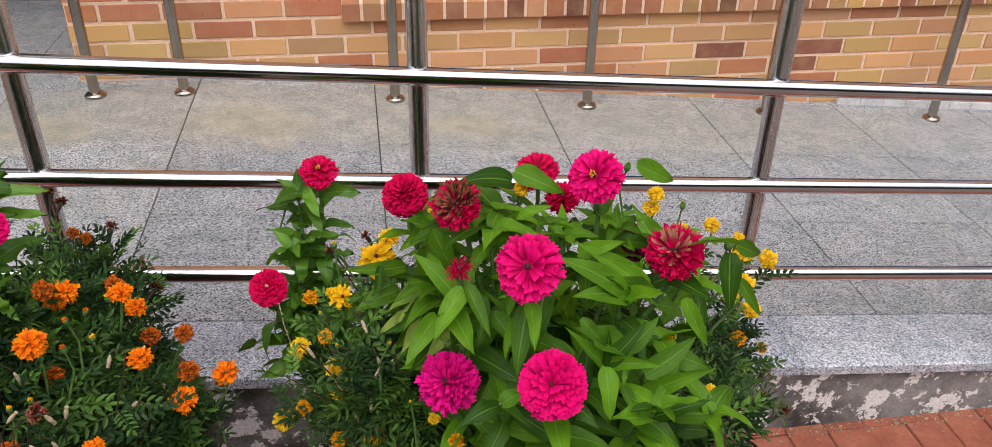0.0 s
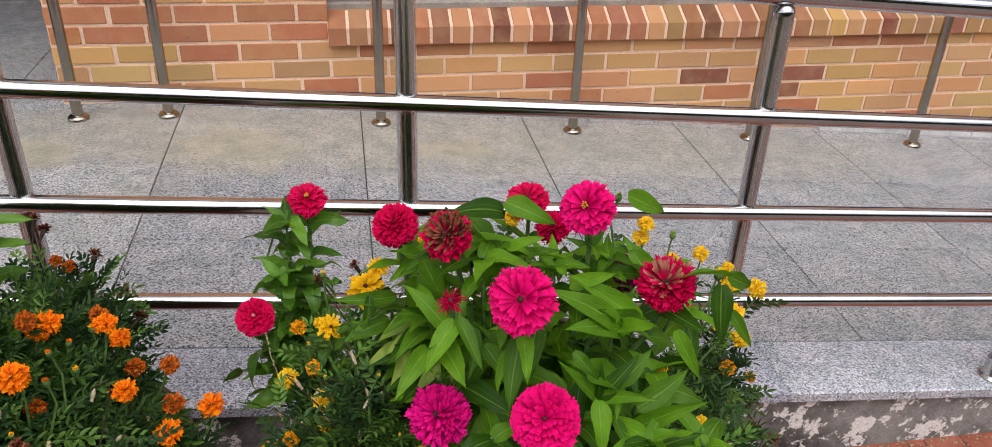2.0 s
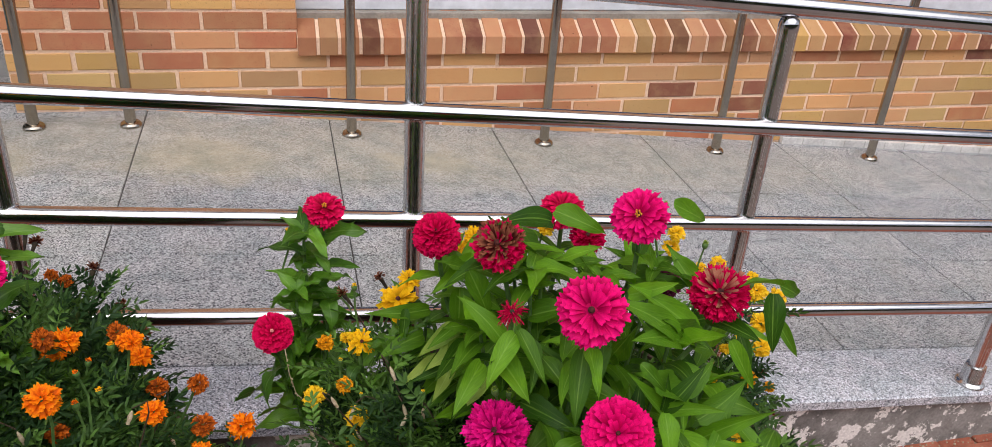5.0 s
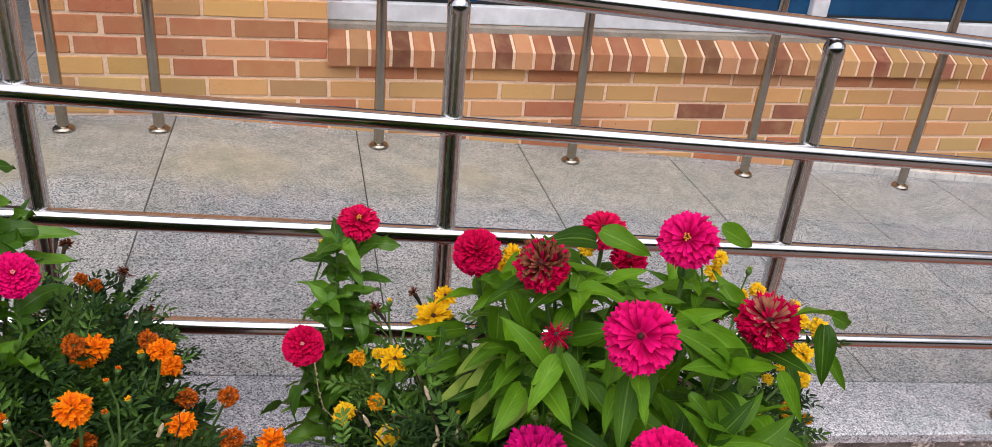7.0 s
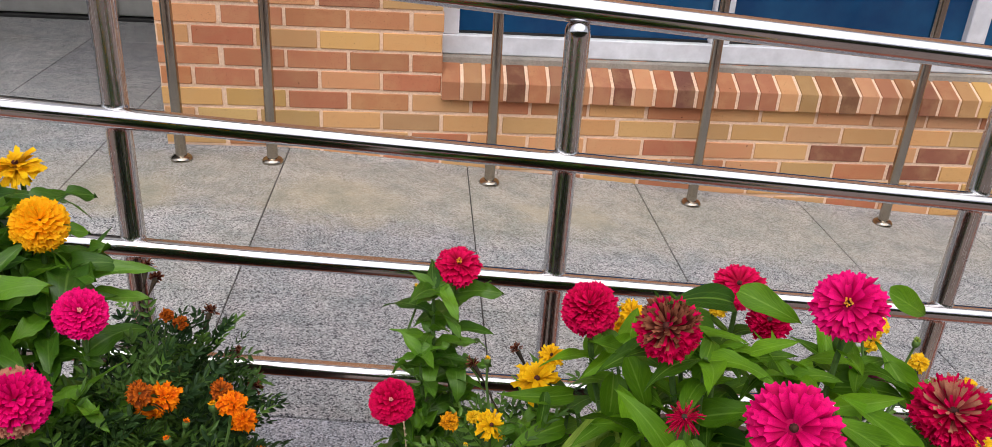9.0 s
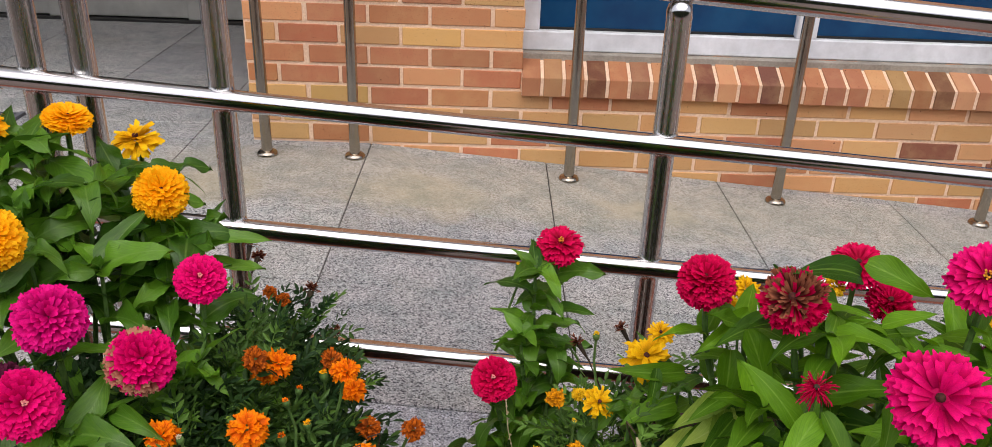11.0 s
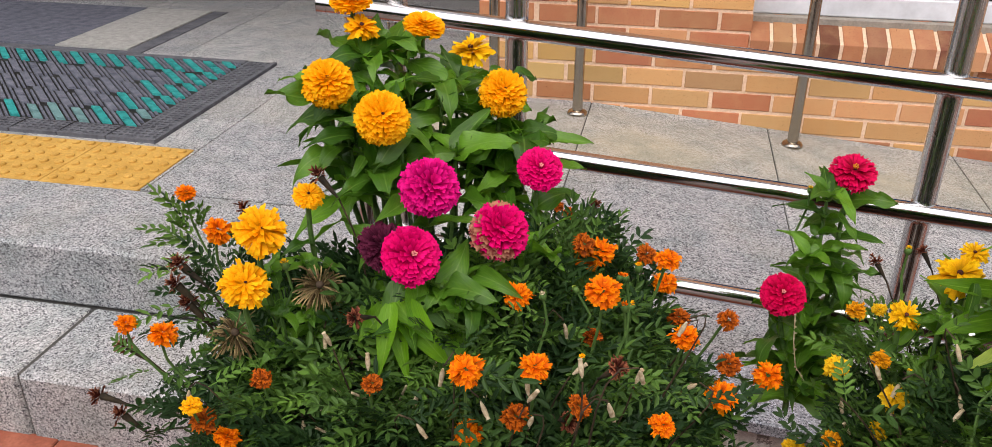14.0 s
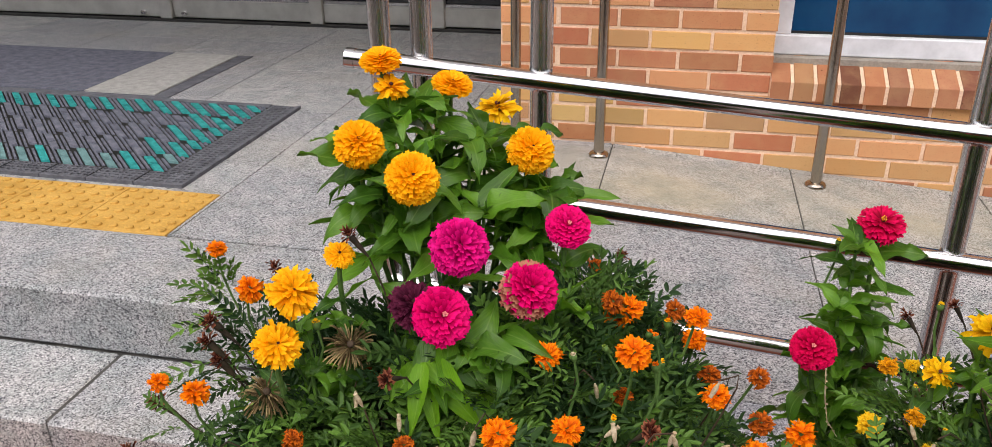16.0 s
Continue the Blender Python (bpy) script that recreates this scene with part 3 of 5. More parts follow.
def holes_panel(x0, x1, y0, y1, nx, ny, z, bm):
    """A rim panel whose slots are open down to the base."""
    dx, dy = (x1 - x0) / nx, (y1 - y0) / ny
    for i in range(nx):
        for j in range(ny):
            a, b_, c, d = x0 + i * dx, x0 + (i + 1) * dx, y0 + j * dy, y0 + (j + 1) * dy
            e, f = dx * 0.16, dy * 0.24
            o = [bm.verts.new(p) for p in ((a, c, z), (b_, c, z), (b_, d, z), (a, d, z))]
            q = [bm.verts.new(p) for p in ((a + e, c + f, z), (b_ - e, c + f, z), (b_ - e, d - f, z), (a + e, d - f, z))]
            r = [bm.verts.new(v.co - Vector((0, 0, 0.0105))) for v in q]
            for k in range(4):
                k2 = (k + 1) % 4
                bm.faces.new((o[k], o[k2], q[k2], q[k]))
                bm.faces.new((q[k], q[k2], r[k2], r[k]))


bm = bmesh.new()
holes_panel(-1.865, -1.772, -0.59, 0.165, 4, 36, 0.012, bm)
box(-1.772, -1.758, -0.59, 0.178, 0.0, 0.0118, 0, bm)
box(-1.872, -1.864, -0.59, 0.165, 0.0055, 0.0122, 0, bm)
part("edge_strip", bm, RUBBER, mat_1)
# black sheets below the rim paint the shade down in its slots
part("edge_bed", box(-1.866, -1.760, -0.59, 0.177, 0.0, 0.0012), BLACK, mat_1)
part("edge_bed", box(-4.6, -1.760, -0.688, -0.592, 0.0, 0.0012), BLACK, mat_1)
x = -1.758
while x > -4.6:
    bm = bmesh.new()
    holes_panel(x - 0.166, x - 0.004, -0.675, -0.595, 7, 4, 0.012, bm)
    box(x - 0.168, x - 0.002, -0.69, -0.676, 0.0, 0.0118, 0, bm)
    part("edge_strip", bm, RUBBER, mat_1)
    x -= 0.17
part("edge_strip", box(-1.7635, -1.7582, -0.69, -0.591, 0.0, 0.0116), RUBBER, mat_1)
part("edge_strip", box(-4.6, -1.88, 0.148, 0.178, 0, 0.0122, 0.002), RUBBER, mat_1)

mat_2 = thing("doormat", "flat slate and pale grey doormat set in a dark frame", "doormat", (0, 0, LANDING))
part("mat_frame", box(-4.6, -2.372, 0.205, 0.965, 0.0, 0.003), RUBBER, mat_2)
bm = bmesh.new()
for k in range(33):
    y = 0.232 + k * 0.0217
    box(-4.58, -2.787, y, y + 0.017, 0.003, 0.0095, 0, bm)
tagged(part("slate_field", bm, SLATE, mat_2), "slate field", kind="stuff")
bm = bmesh.new()
for k in range(33):
    y = 0.232 + k * 0.0217
    box(-2.782, -2.445, y, y + 0.018, 0.003, 0.0098, 0, bm)
tagged(part("grey_field", bm, MAT_GREY, mat_2), "pale grey field", kind="stuff")

tac = thing("tactile_paving", "yellow tactile paving tiles with raised domes set in granite", "tactile tile", (0, 0, LANDING))
for k in range(6):
    x1 = -1.615 - 0.302 * k
    bm = box(x1 - 0.30, x1, -1.013, -0.716, -0.02, 0.004, 0.0015)
    for i in range(6):
        for j in range(6):
            px, py = x1 - 0.025 - 0.05 * i, -0.988 + 0.0495 * j
            lathe([(0.0135, 0.0035), (0.0128, 0.0085), (0.0095, 0.0105), (0.002, 0.0108)], 8, (px, py, 0), bm)
    part("tactile_tile", bm, TACTILE, tac)


# ---- pots ----
def pot(name, label, x, y, radius, rim_z):
    ob = thing(name, label, "plant pot", (x, y, GROUND - 0.004), "flower pots")
    h = rim_z - GROUND
    part("pot_wall", lathe([(radius * 0.68, 0.0), (radius * 0.72, 0.02), (radius * 0.93, h - 0.075), (radius * 0.95, h - 0.07), (radius * 1.0, h - 0.065), (radius * 1.02, h - 0.01),
                            (radius * 1.0, h), (radius * 0.965, h), (radius * 0.955, h - 0.06), (radius * 0.90, h - 0.07)], 40), POT, ob, smooth=True)
    bm = lathe([(radius * 0.9, h - 0.09), (radius * 0.93, h - 0.05), (radius * 0.6, h - 0.043), (radius * 0.2, h - 0.04), (0.01, h - 0.038)], 32)
    part("soil", bm, SOIL, ob)
    return ob


POT_A, POT_B = (0.275, -2.06, 0.765), (-0.46, -2.10, 0.76)
pot("plant_pot", "tall brown plastic pot of pink zinnias and yellow marigolds", POT_A[0], POT_A[1], 0.262, POT_A[2])
pot("plant_pot", "tall brown plastic pot of yellow zinnias and orange marigolds", POT_B[0], POT_B[1], 0.30, POT_B[2])

EYE_MID = Vector((-0.1, -2.86, 1.5))


# ---- flowers and leaves ----
def turn_to(normal, spin=0.0):
    return Vector(normal).normalized().to_track_quat("Z", "Y").to_matrix().to_4x4() @ Matrix.Rotation(spin, 4, "Z")


PETAL_U = (0.0, 0.36, 0.66, 0.86, 0.965, 1.0)
PETAL_W = (0.42, 0.76, 1.0, 1.02, 0.86, 0.55)


def petals(rng, R, H, rings, W, phi_max, dphi, cup=0.25, jitter=0.05, ruffle=0.0, start=0.0, inner=0.55, curl=0.0, notch=0.0, cols=5, pack=1.62):
    """Rings of round-tipped petals, staggered, over a dome of radius R and height H. Also gives each petal's ring and bearing."""
    verts, faces, ring_of = [], [], []
    span = [2 * c / (cols - 1) - 1 for c in range(cols)]
    off = rng.uniform(0, 6)
    for k in range(rings):
        f = (k + 0.5) / rings
        ring_phi = start + (phi_max - start) * ((k + 1) / rings) ** 0.9
        count = max(5, round(6.283 * max(0.22, math.sin(min(ring_phi, 1.57))) * R / (pack * W)))
        off += math.pi / count + 0.35
        for i in range(count):
            phi = ring_phi + rng.gauss(0, jitter)
            az = off + 6.283 * i / count + rng.gauss(0, jitter * 1.6)
            scale = 1 + rng.gauss(0, jitter * 0.8)
            w = W * (0.62 + 0.38 * min(1, f * 2)) * (1 + rng.gauss(0, 0.10))
            tw = rng.gauss(0, 0.15 + jitter * 2)
            hook = curl * rng.uniform(0.4, 1.5)
            ca, sa = math.cos(az), math.sin(az)
            base = len(verts)
            for u, wu in zip(PETAL_U, PETAL_W):
                ph = phi - dphi * (1 - u) * (0.55 + 0.45 * f)
                s = (inner + (1 - inner) * u ** 0.7) * scale
                r, z = R * math.sin(ph) * s, H * math.cos(ph) * s
                z += hook * R * max(0, u - 0.55) ** 2
                nrm = Vector((math.sin(ph), 0, math.cos(ph))).normalized()
                for v in span:
                    half = w * wu * v
                    up = cup * w * v * v * wu + tw * half + (rng.uniform(-1, 1) * ruffle * w * (0.3 + u))
                    back = -notch * W * (1 - abs(v)) if u > 0.9 else 0.0
                    x = r + nrm.x * up + back * math.cos(ph)
                    verts.append((x * ca - half * sa, x * sa + half * ca, z + nrm.z * up))
            ring_of.append((k, az))
            for a in range(len(PETAL_U) - 1):
                for v in range(cols - 1):
                    p = base + a * cols + v
                    faces.append((p, p + 1, p + cols + 1, p + cols))
    return verts, faces, ring_of


LEAF_STEPS = 14


def leaf_mesh(rng, L, W, droop, fold, wave):
    """A pointed leaf along y, folded at its midrib and bent down towards the tip."""
    verts, faces = [], []
    n = LEAF_STEPS
    y, z, ang = 0.0, 0.0, 0.0
    side, twist = rng.uniform(-0.45, 0.45), rng.gauss(0, 0.5)
    for i in range(n + 1):
        u = i / n
        w = W * 1.85 * (u + 0.03) ** 0.50 * (1 - u) ** 1.05
        ph = rng.uniform(0, 6.28)
        for v in (-1, -0.5, 0, 0.5, 1):
            zz = z + fold * w * abs(v) ** 1.3 + wave * W * math.sin(u * 11 + ph * 0.15 + v * 2) * abs(v)
            verts.append((w * v * math.cos(twist * u) + side * L * u * u * 0.5, y - 0.15 * w * abs(v), zz + w * v * math.sin(twist * u)))
        ang = droop * u
        y += math.cos(ang) * L / n
        z -= math.sin(ang) * L / n
    for i in range(n):
        for k in range(4):
            p = i * 5 + k
            faces.append((p, p + 1, p + 6, p + 5))
    return verts, faces


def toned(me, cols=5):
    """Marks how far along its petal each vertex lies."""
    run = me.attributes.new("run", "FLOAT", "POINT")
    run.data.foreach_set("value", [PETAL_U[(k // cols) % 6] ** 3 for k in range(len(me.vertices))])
    return me


def ribbed(me):
    """Marks how far each vertex lies from the midrib, and how far along the leaf."""
    rib, run = me.attributes.new("rib", "FLOAT", "POINT"), me.attributes.new("run", "FLOAT", "POINT")
    for k in range(len(me.vertices)):
        rib.data[k].value, run.data[k].value = abs(k % 5 - 2) / 2, (k // 5) / LEAF_STEPS
    return me


rng = random.Random(21)
# half width, droop, fold, waviness of each form
LEAF_FORMS = ((0.024, 0.6, 0.35, 0.06), (0.028, 1.0, 0.28, 0.10), (0.021, 0.3, 0.45, 0.05), (0.029, 1.3, 0.22, 0.12), (0.026, 0.8, 0.35, 0.14), (0.019, 0.45, 0.5, 0.05),
              (0.025, 1.6, 0.30, 0.16), (0.022, 1.1, 0.42, 0.12), (0.027, 0.2, 0.55, 0.18), (0.023, 1.9, 0.25, 0.10))
LEAVES = [ribbed(raw_mesh("leaf", *leaf_mesh(rng, 0.10, w, d, f, wv), LEAF)) for w, d, f, wv in
          LEAF_FORMS]
DARK_LEAVES = [ribbed(raw_mesh("leaf", *leaf_mesh(rng, 0.10, w * 1.25, d * 1.15, f, wv * 1.9), LEAF_DARK)) for w, d, f, wv in
               LEAF_FORMS]
PALE_LEAVES = [ribbed(raw_mesh("leaf", *leaf_mesh(rng, 0.10, w, d, 0.3, 0.2), LEAF_PALE)) for w, d in ((0.030, 0.6), (0.026, 0.9), (0.024, 0.4))]


def leaf_at(parent, base, direction, length, up=None, roll=0.0, pool=None, origin=(0, 0, 0)):
    d = Vector(direction).normalized()
    up = Vector(up or (0, 0, 1))
    x = d.cross(up)
    x = x.normalized() if x.length > 1e-3 else Vector((1, 0, 0))
    z = x.cross(d)
    m = Matrix((x, d, z)).transposed().to_4x4() @ Matrix.Rotation(roll, 4, "Y")
    ob = mesh_part("leaf", rng.choice(pool or LEAVES), None, parent)
    s = length / 0.10
    ob.matrix_basis = Matrix.Translation(Vector(base) - Vector(origin)) @ m @ Matrix.Diagonal((s * rng.uniform(0.78, 1.08), s, s, 1))
    return ob


def bezier(p0, p1, p2, p3, n=10):
    out = []
    for i in range(n + 1):
        t = i / n
        out.append(p0 * (1 - t) ** 3 + p1 * 3 * t * (1 - t) ** 2 + p2 * 3 * t * t * (1 - t) + p3 * t ** 3)
    return out


STYLES = {  # height, rings, half width, last angle, overlap, cup, jitter, first angle, inner, curl
    "pompon": (0.80, 11, 0.094, 2.15, 0.50, 0.55, 0.050, 0.08, 0.62, 0.50),
    "dense": (0.50, 9, 0.104, 1.88, 0.50, 0.50, 0.045, 0.10, 0.55, 0.45),
    "open": (0.52, 6, 0.128, 1.92, 0.72, 0.70, 0.060, 0.34, 0.42, 0.30),
    "ragged": (0.72, 8, 0.080, 2.05, 0.62, 0.95, 0.095, 0.15, 0.48, 1.00),
    "tufted": (0.60, 6, 0.115, 1.95, 0.70, 0.45, 0.120, 0.15, 0.50, 0.40),
    "loose": (0.75, 3, 0.150, 1.65, 0.95, 0.45, 0.190, 0.4, 0.30, 0.50),
    "spray": (0.45, 3, 0.045, 2.0, 0.9, 0.9, 0.42, 0.5, 0.25, -1.20)}


def bloom(parent, place, R, normal, style, mat, origin, label, seed, centre=None, second=None):
    """A zinnia head: petals, disc and green bracts behind."""
    r = random.Random(seed)
    h, n, w, pm_, dp, cup, jit, st, inner, curl = STYLES[style]
    h *= r.uniform(0.9, 1.1)
    R *= 0.88
    nv = Vector(normal).normalized()
    m = Matrix.Translation(Vector(place) - nv * R * h * 0.55 - Vector(origin)) @ turn_to(nv, r.uniform(0, 6))
    v, f, ring_of = petals(r, R, R * h, n, R * w, pm_, dp, cup, jit, {"ragged": 0.30 if second else 0.14, "spray": 0.9, "loose": 0.16, "tufted": 0.12}.get(style, 0.05), st, inner, curl, 0.0, 5, {"spray": 2.6, "open": 2.0, "dense": 1.75}.get(style, 1.62))
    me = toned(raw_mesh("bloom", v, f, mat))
    if second:
        # withering sets in on one side of the head
        me.materials.append(second)
        top_side = style == "ragged"
        way = m.to_3x3().inverted() @ (Vector((0, 0.3, 1)) if top_side else Vector((-1, 0, -0.35)))
        side_az = math.atan2(way.y, way.x)
        for i, (ring, az) in enumerate(ring_of):
            near = math.cos(az - side_az)
            if (ring < (3 if second is BROWNED else 2) or (ring < n - 2 and near > (0.1 if second is BROWNED else 0.7))) and r.random() < (0.75 if second is BROWNED else 0.5) if top_side else (ring > 3 and near > -0.35 and r.random() < 0.72):
                for p in range(20):
                    me.polygons[i * 20 + p].material_index = 1
    head = mesh_part("bloom", me, None, parent, label)
    head.matrix_basis = m
    bm = bmesh.new()
    dr = R * {"open": 0.11, "loose": 0.15, "ragged": 0.15, "spray": 0.22}.get(style, 0.07)
    bmesh.ops.create_uvsphere(bm, u_segments=10, v_segments=6, radius=dr, matrix=Matrix.Translation((0, 0, R * h * 0.70)) @ Matrix.Diagonal((1, 1, 0.7, 1)))
    if style not in ("spray", "loose"):
        core = bmesh.new()
        bmesh.ops.create_uvsphere(core, u_segments=14, v_segments=8, radius=R * 0.52, matrix=Matrix.Translation((0, 0, R * h * 0.16)) @ Matrix.Diagonal((1, 1, h * 0.85, 1)))
        part("bloom_core", core, mat, head, smooth=True)
    part("flower_disc", bm, STEM_BROWN if style == "spray" else CROWN, head, smooth=True)
    if centre:
        bm = bmesh.new()
        for k in range(9):
            a = k * 2.4
            q = dr * (0.3 + 0.8 * (k / 9))
            d = Vector((math.cos(a), math.sin(a), 0))
            p = d * q + Vector((0, 0, R * h * 0.75))
            tube([p, p + d * dr * 0.25 + Vector((0, 0, R * 0.16))], [R * 0.022, R * 0.035], 5, True, bm)
        part("stamen_tuft", bm, centre, head)
    part("calyx", lathe([(0.003, -R * 0.62), (R * 0.20, -R * 0.50), (R * 0.27, -R * 0.28), (R * 0.30, -R * 0.05), (R * 0.12, R * 0.05)], 12), STEM, head, smooth=True)
    return head, Vector(place) - nv * R * (h * 0.55 + 0.55)


def stem_leaves(parent, pts, z_from, spacing, size, origin, az, pool=None, last=0.93):
    """Opposite pairs of leaves up a stem."""
    total = sum((b - a).length for a, b in zip(pts, pts[1:]))
    run, nxt, k = 0.0, spacing * rng.uniform(0.3, 0.9), 0
    for a, b in zip(pts, pts[1:]):
        seg = (b - a).length
        while nxt <= run + seg and nxt < total * last:
            p = a.lerp(b, (nxt - run) / seg)
            if p.z > z_from:
                axis = (b - a).normalized()
                f = nxt / total
                for side in (0, math.pi):
                    ang = az + k * 1.5708 + side + rng.gauss(0, 0.25)
                    d = Vector((math.cos(ang), math.sin(ang), 0))
                    d = (d - axis * d.dot(axis)).normalized()
                    el = rng.uniform(0.25, 0.6) + 0.35 * max(0, f - 0.6)
                    leaf_at(parent, p, d * math.cos(el) + axis * math.sin(el), size * (1.15 - 0.45 * f) * rng.uniform(0.8, 1.15), axis, rng.gauss(0, 0.3), pool, origin)
            nxt += spacing * rng.uniform(0.8, 1.2)
            k += 1
        run += seg


def zinnia(name, label, origin, heads, shoots, size, spacing, z_from, group, spread=0.05):
    ob = thing(name, label, "flower", origin, group)
    o = Vector(origin)
    for i, (place, R, lean, style, mat, head_label, centre, second) in enumerate(heads):
        P = Vector(place)
        tocam = (EYE_MID - P).normalized()
        nrm = (tocam * lean + Vector((0, 0, 1)) * (1 - lean) + Vector((rng.gauss(0, 0.08), rng.gauss(0, 0.05), 0))).normalized()
        head, foot = bloom(ob, place, R, nrm, style, mat, origin, head_label, hash_seed(name, i), centre, second)
        b = o + Vector((rng.uniform(-1, 1) * spread, rng.uniform(-1, 1) * spread, -0.02))
        b = b.lerp(Vector((P.x, P.y, b.z)), 0.45)
        drop = foot.z - b.z
        pts = bezier(b, b + Vector((0, 0, drop * 0.45)), foot - (nrm * 0.35 + Vector((0, 0, 1))).normalized() * drop * 0.35, foot, 9)
        part("stem", tube([p - o for p in pts], [0.0042 - 0.0014 * k / 9 for k in range(10)], 7), STEM, ob, smooth=True)
        stem_leaves(ob, pts, z_from, spacing, size, origin, rng.uniform(0, 3))
    for place, tilt in shoots:
        P = Vector(place)
        b = o + Vector((rng.uniform(-1, 1) * spread, rng.uniform(-1, 1) * spread, -0.02))
        b = b.lerp(Vector((P.x, P.y, b.z)), 0.5)
        drop = P.z - b.z
        out = Vector((P.x - o.x, P.y - o.y, 0)) * tilt
        pts = bezier(b, b + Vector((0, 0, drop * 0.5)), P - (Vector((0, 0, 1)) + out).normalized() * drop * 0.3, P, 8)
        part("stem", tube([p - o for p in pts], [0.0036 - 0.0016 * k / 8 for k in range(9)], 6), STEM, ob, smooth=True)
        az = rng.uniform(0, 3)
        stem_leaves(ob, pts, z_from, spacing, size, origin, az, last=0.97)
        for k in range(5):
            a = az + k * 1.26
            el = rng.uniform(0.25, 0.85)
            leaf_at(ob, P - Vector((0, 0, 0.004)), (math.cos(a) * math.cos(el), math.sin(a) * math.cos(el), math.sin(el)), size * rng.uniform(0.45, 0.8), (0, 0, 1), rng.gauss(0, 0.3), None, origin)
    return ob


def hash_seed(name, i):
    return sum(ord(c) * (k + 1) for k, c in enumerate(name)) * 31 + i * 7


# pink zinnia in the first pot
pink_heads = [
    ((0.214, -2.269, 1.117), 0.0365, 0.85, "open", PINK, "hot pink zinnia head with open petals", None, None),
    ((0.229, -2.335, 1.022), 0.0375, 0.88, "dense", PINK, "full hot pink zinnia head", None, None),
    ((0.134, -2.255, 0.967), 0.0350, 0.85, "ragged", MAGENTA, "ragged magenta zinnia head", None, None),
    ((0.315, -2.128, 1.138), 0.0340, 0.62, "open", PINK, "pink zinnia head with yellow stamens", GOLD, None),
    ((0.284, -1.967, 1.066), 0.0310, 0.45, "open", CRIMSON, "deep pink zinnia head", None, None),
    ((0.315, -1.99, 1.035), 0.0240, 0.45, "ragged", CRIMSON, "small deep pink zinnia head", None, None),
    ((0.104, -2.051, 1.089), 0.0300, 0.45, "pompon", CRIMSON, "deep pink pompon zinnia head", None, None),
    ((0.157, -2.128, 1.113), 0.0300, 0.62, "ragged", CRIMSON, "withering crimson zinnia head", None, BROWNED),
    ((0.397, -2.187, 1.069), 0.0340, 0.60, "ragged", CRIMSON, "fading crimson zinnia head", None, FADED),
    ((0.398, -2.048, 0.994), 0.0270, 0.55, "ragged", PURPLE, "withered purple zinnia head", None, None),
    ((0.152, -2.217, 1.086), 0.0125, 0.60, "spray", CRIMSON, "small red zinnia bud opening", None, None)]
pink_shoots = [((0.190, -2.078, 1.070), 1.0), ((0.222, -2.09, 1.065), 0.6), ((0.24, -2.05, 1.02), 0.4), ((0.30, -2.06, 1.02), 0.5), ((0.355, -2.05, 1.03), 0.7), ((0.14, -2.07, 1.05), 0.6), ((0.20, -2.12, 1.075), 0.4), ((0.285, -2.12, 1.055), 0.4), ((0.41, -2.13, 1.04), 0.7),
               ((0.375, -2.235, 0.985), 0.8), ((0.352, -2.31, 0.955), 1.0), 
               ((0.135, -2.16, 1.025), 1.0), ((0.42, -2.30, 0.93), 1.2), ((0.25, -2.20, 1.03), 0.5), ((0.33, -2.22, 1.04), 0.6), ((0.28, -2.28, 0.96), 0.8),
               ((0.185, -2.30, 0.97), 0.9), ((0.46, -2.10, 0.99), 1.0), ((0.36, -2.10, 1.05), 0.4)]
pink = zinnia("zinnia_plant", "leafy pink zinnia plant in full bloom in a brown pot", (0.26, -2.13, 0.745), pink_heads, pink_shoots, 0.092, 0.042, 0.82, "zinnias", 0.07)

def lay_leaves(ob, origin, pairs, grow=0.95, pool=None):
    """Single large leaves from base to tip, their faces turned up and outwards."""
    for base, tip in pairs:
        d = Vector(tip) - Vector(base)
        forms = pool or LEAVES
        leaf_at(ob, base, d, max(0.042, d.length * grow), (0.0, -0.75, 1), rng.gauss(0, 0.15), [forms[k] for k in (0, 2, 4, 5, 8)] if len(forms) > 8 else forms, origin)


PINK_AT = (0.26, -2.13, 0.745)
lay_leaves(pink, PINK_AT, [
    ((0.160, -2.220, 1.065), (0.124, -2.240, 1.146)), ((0.160, -2.220, 1.065), (0.179, -2.270, 1.030)), ((0.157, -2.220, 1.060), (0.110, -2.260, 1.034)),
    ((0.211, -2.220, 1.075), (0.196, -2.260, 1.050)), ((0.240, -2.240, 1.069), (0.215, -2.290, 1.033)), ((0.188, -2.220, 1.027), (0.216, -2.280, 1.008)),
    ((0.358, -2.220, 1.041), (0.401, -2.220, 1.087)), ((0.358, -2.220, 1.041), (0.278, -2.220, 1.122)), ((0.362, -2.220, 1.036), (0.304, -2.250, 1.081)),
    ((0.468, -2.190, 1.073), (0.519, -2.190, 1.046)), ((0.463, -2.190, 1.062), (0.452, -2.230, 1.001)),
    ((0.491, -2.170, 1.010), (0.514, -2.200, 0.969)), ((0.425, -2.200, 1.018), (0.432, -2.250, 0.980))])
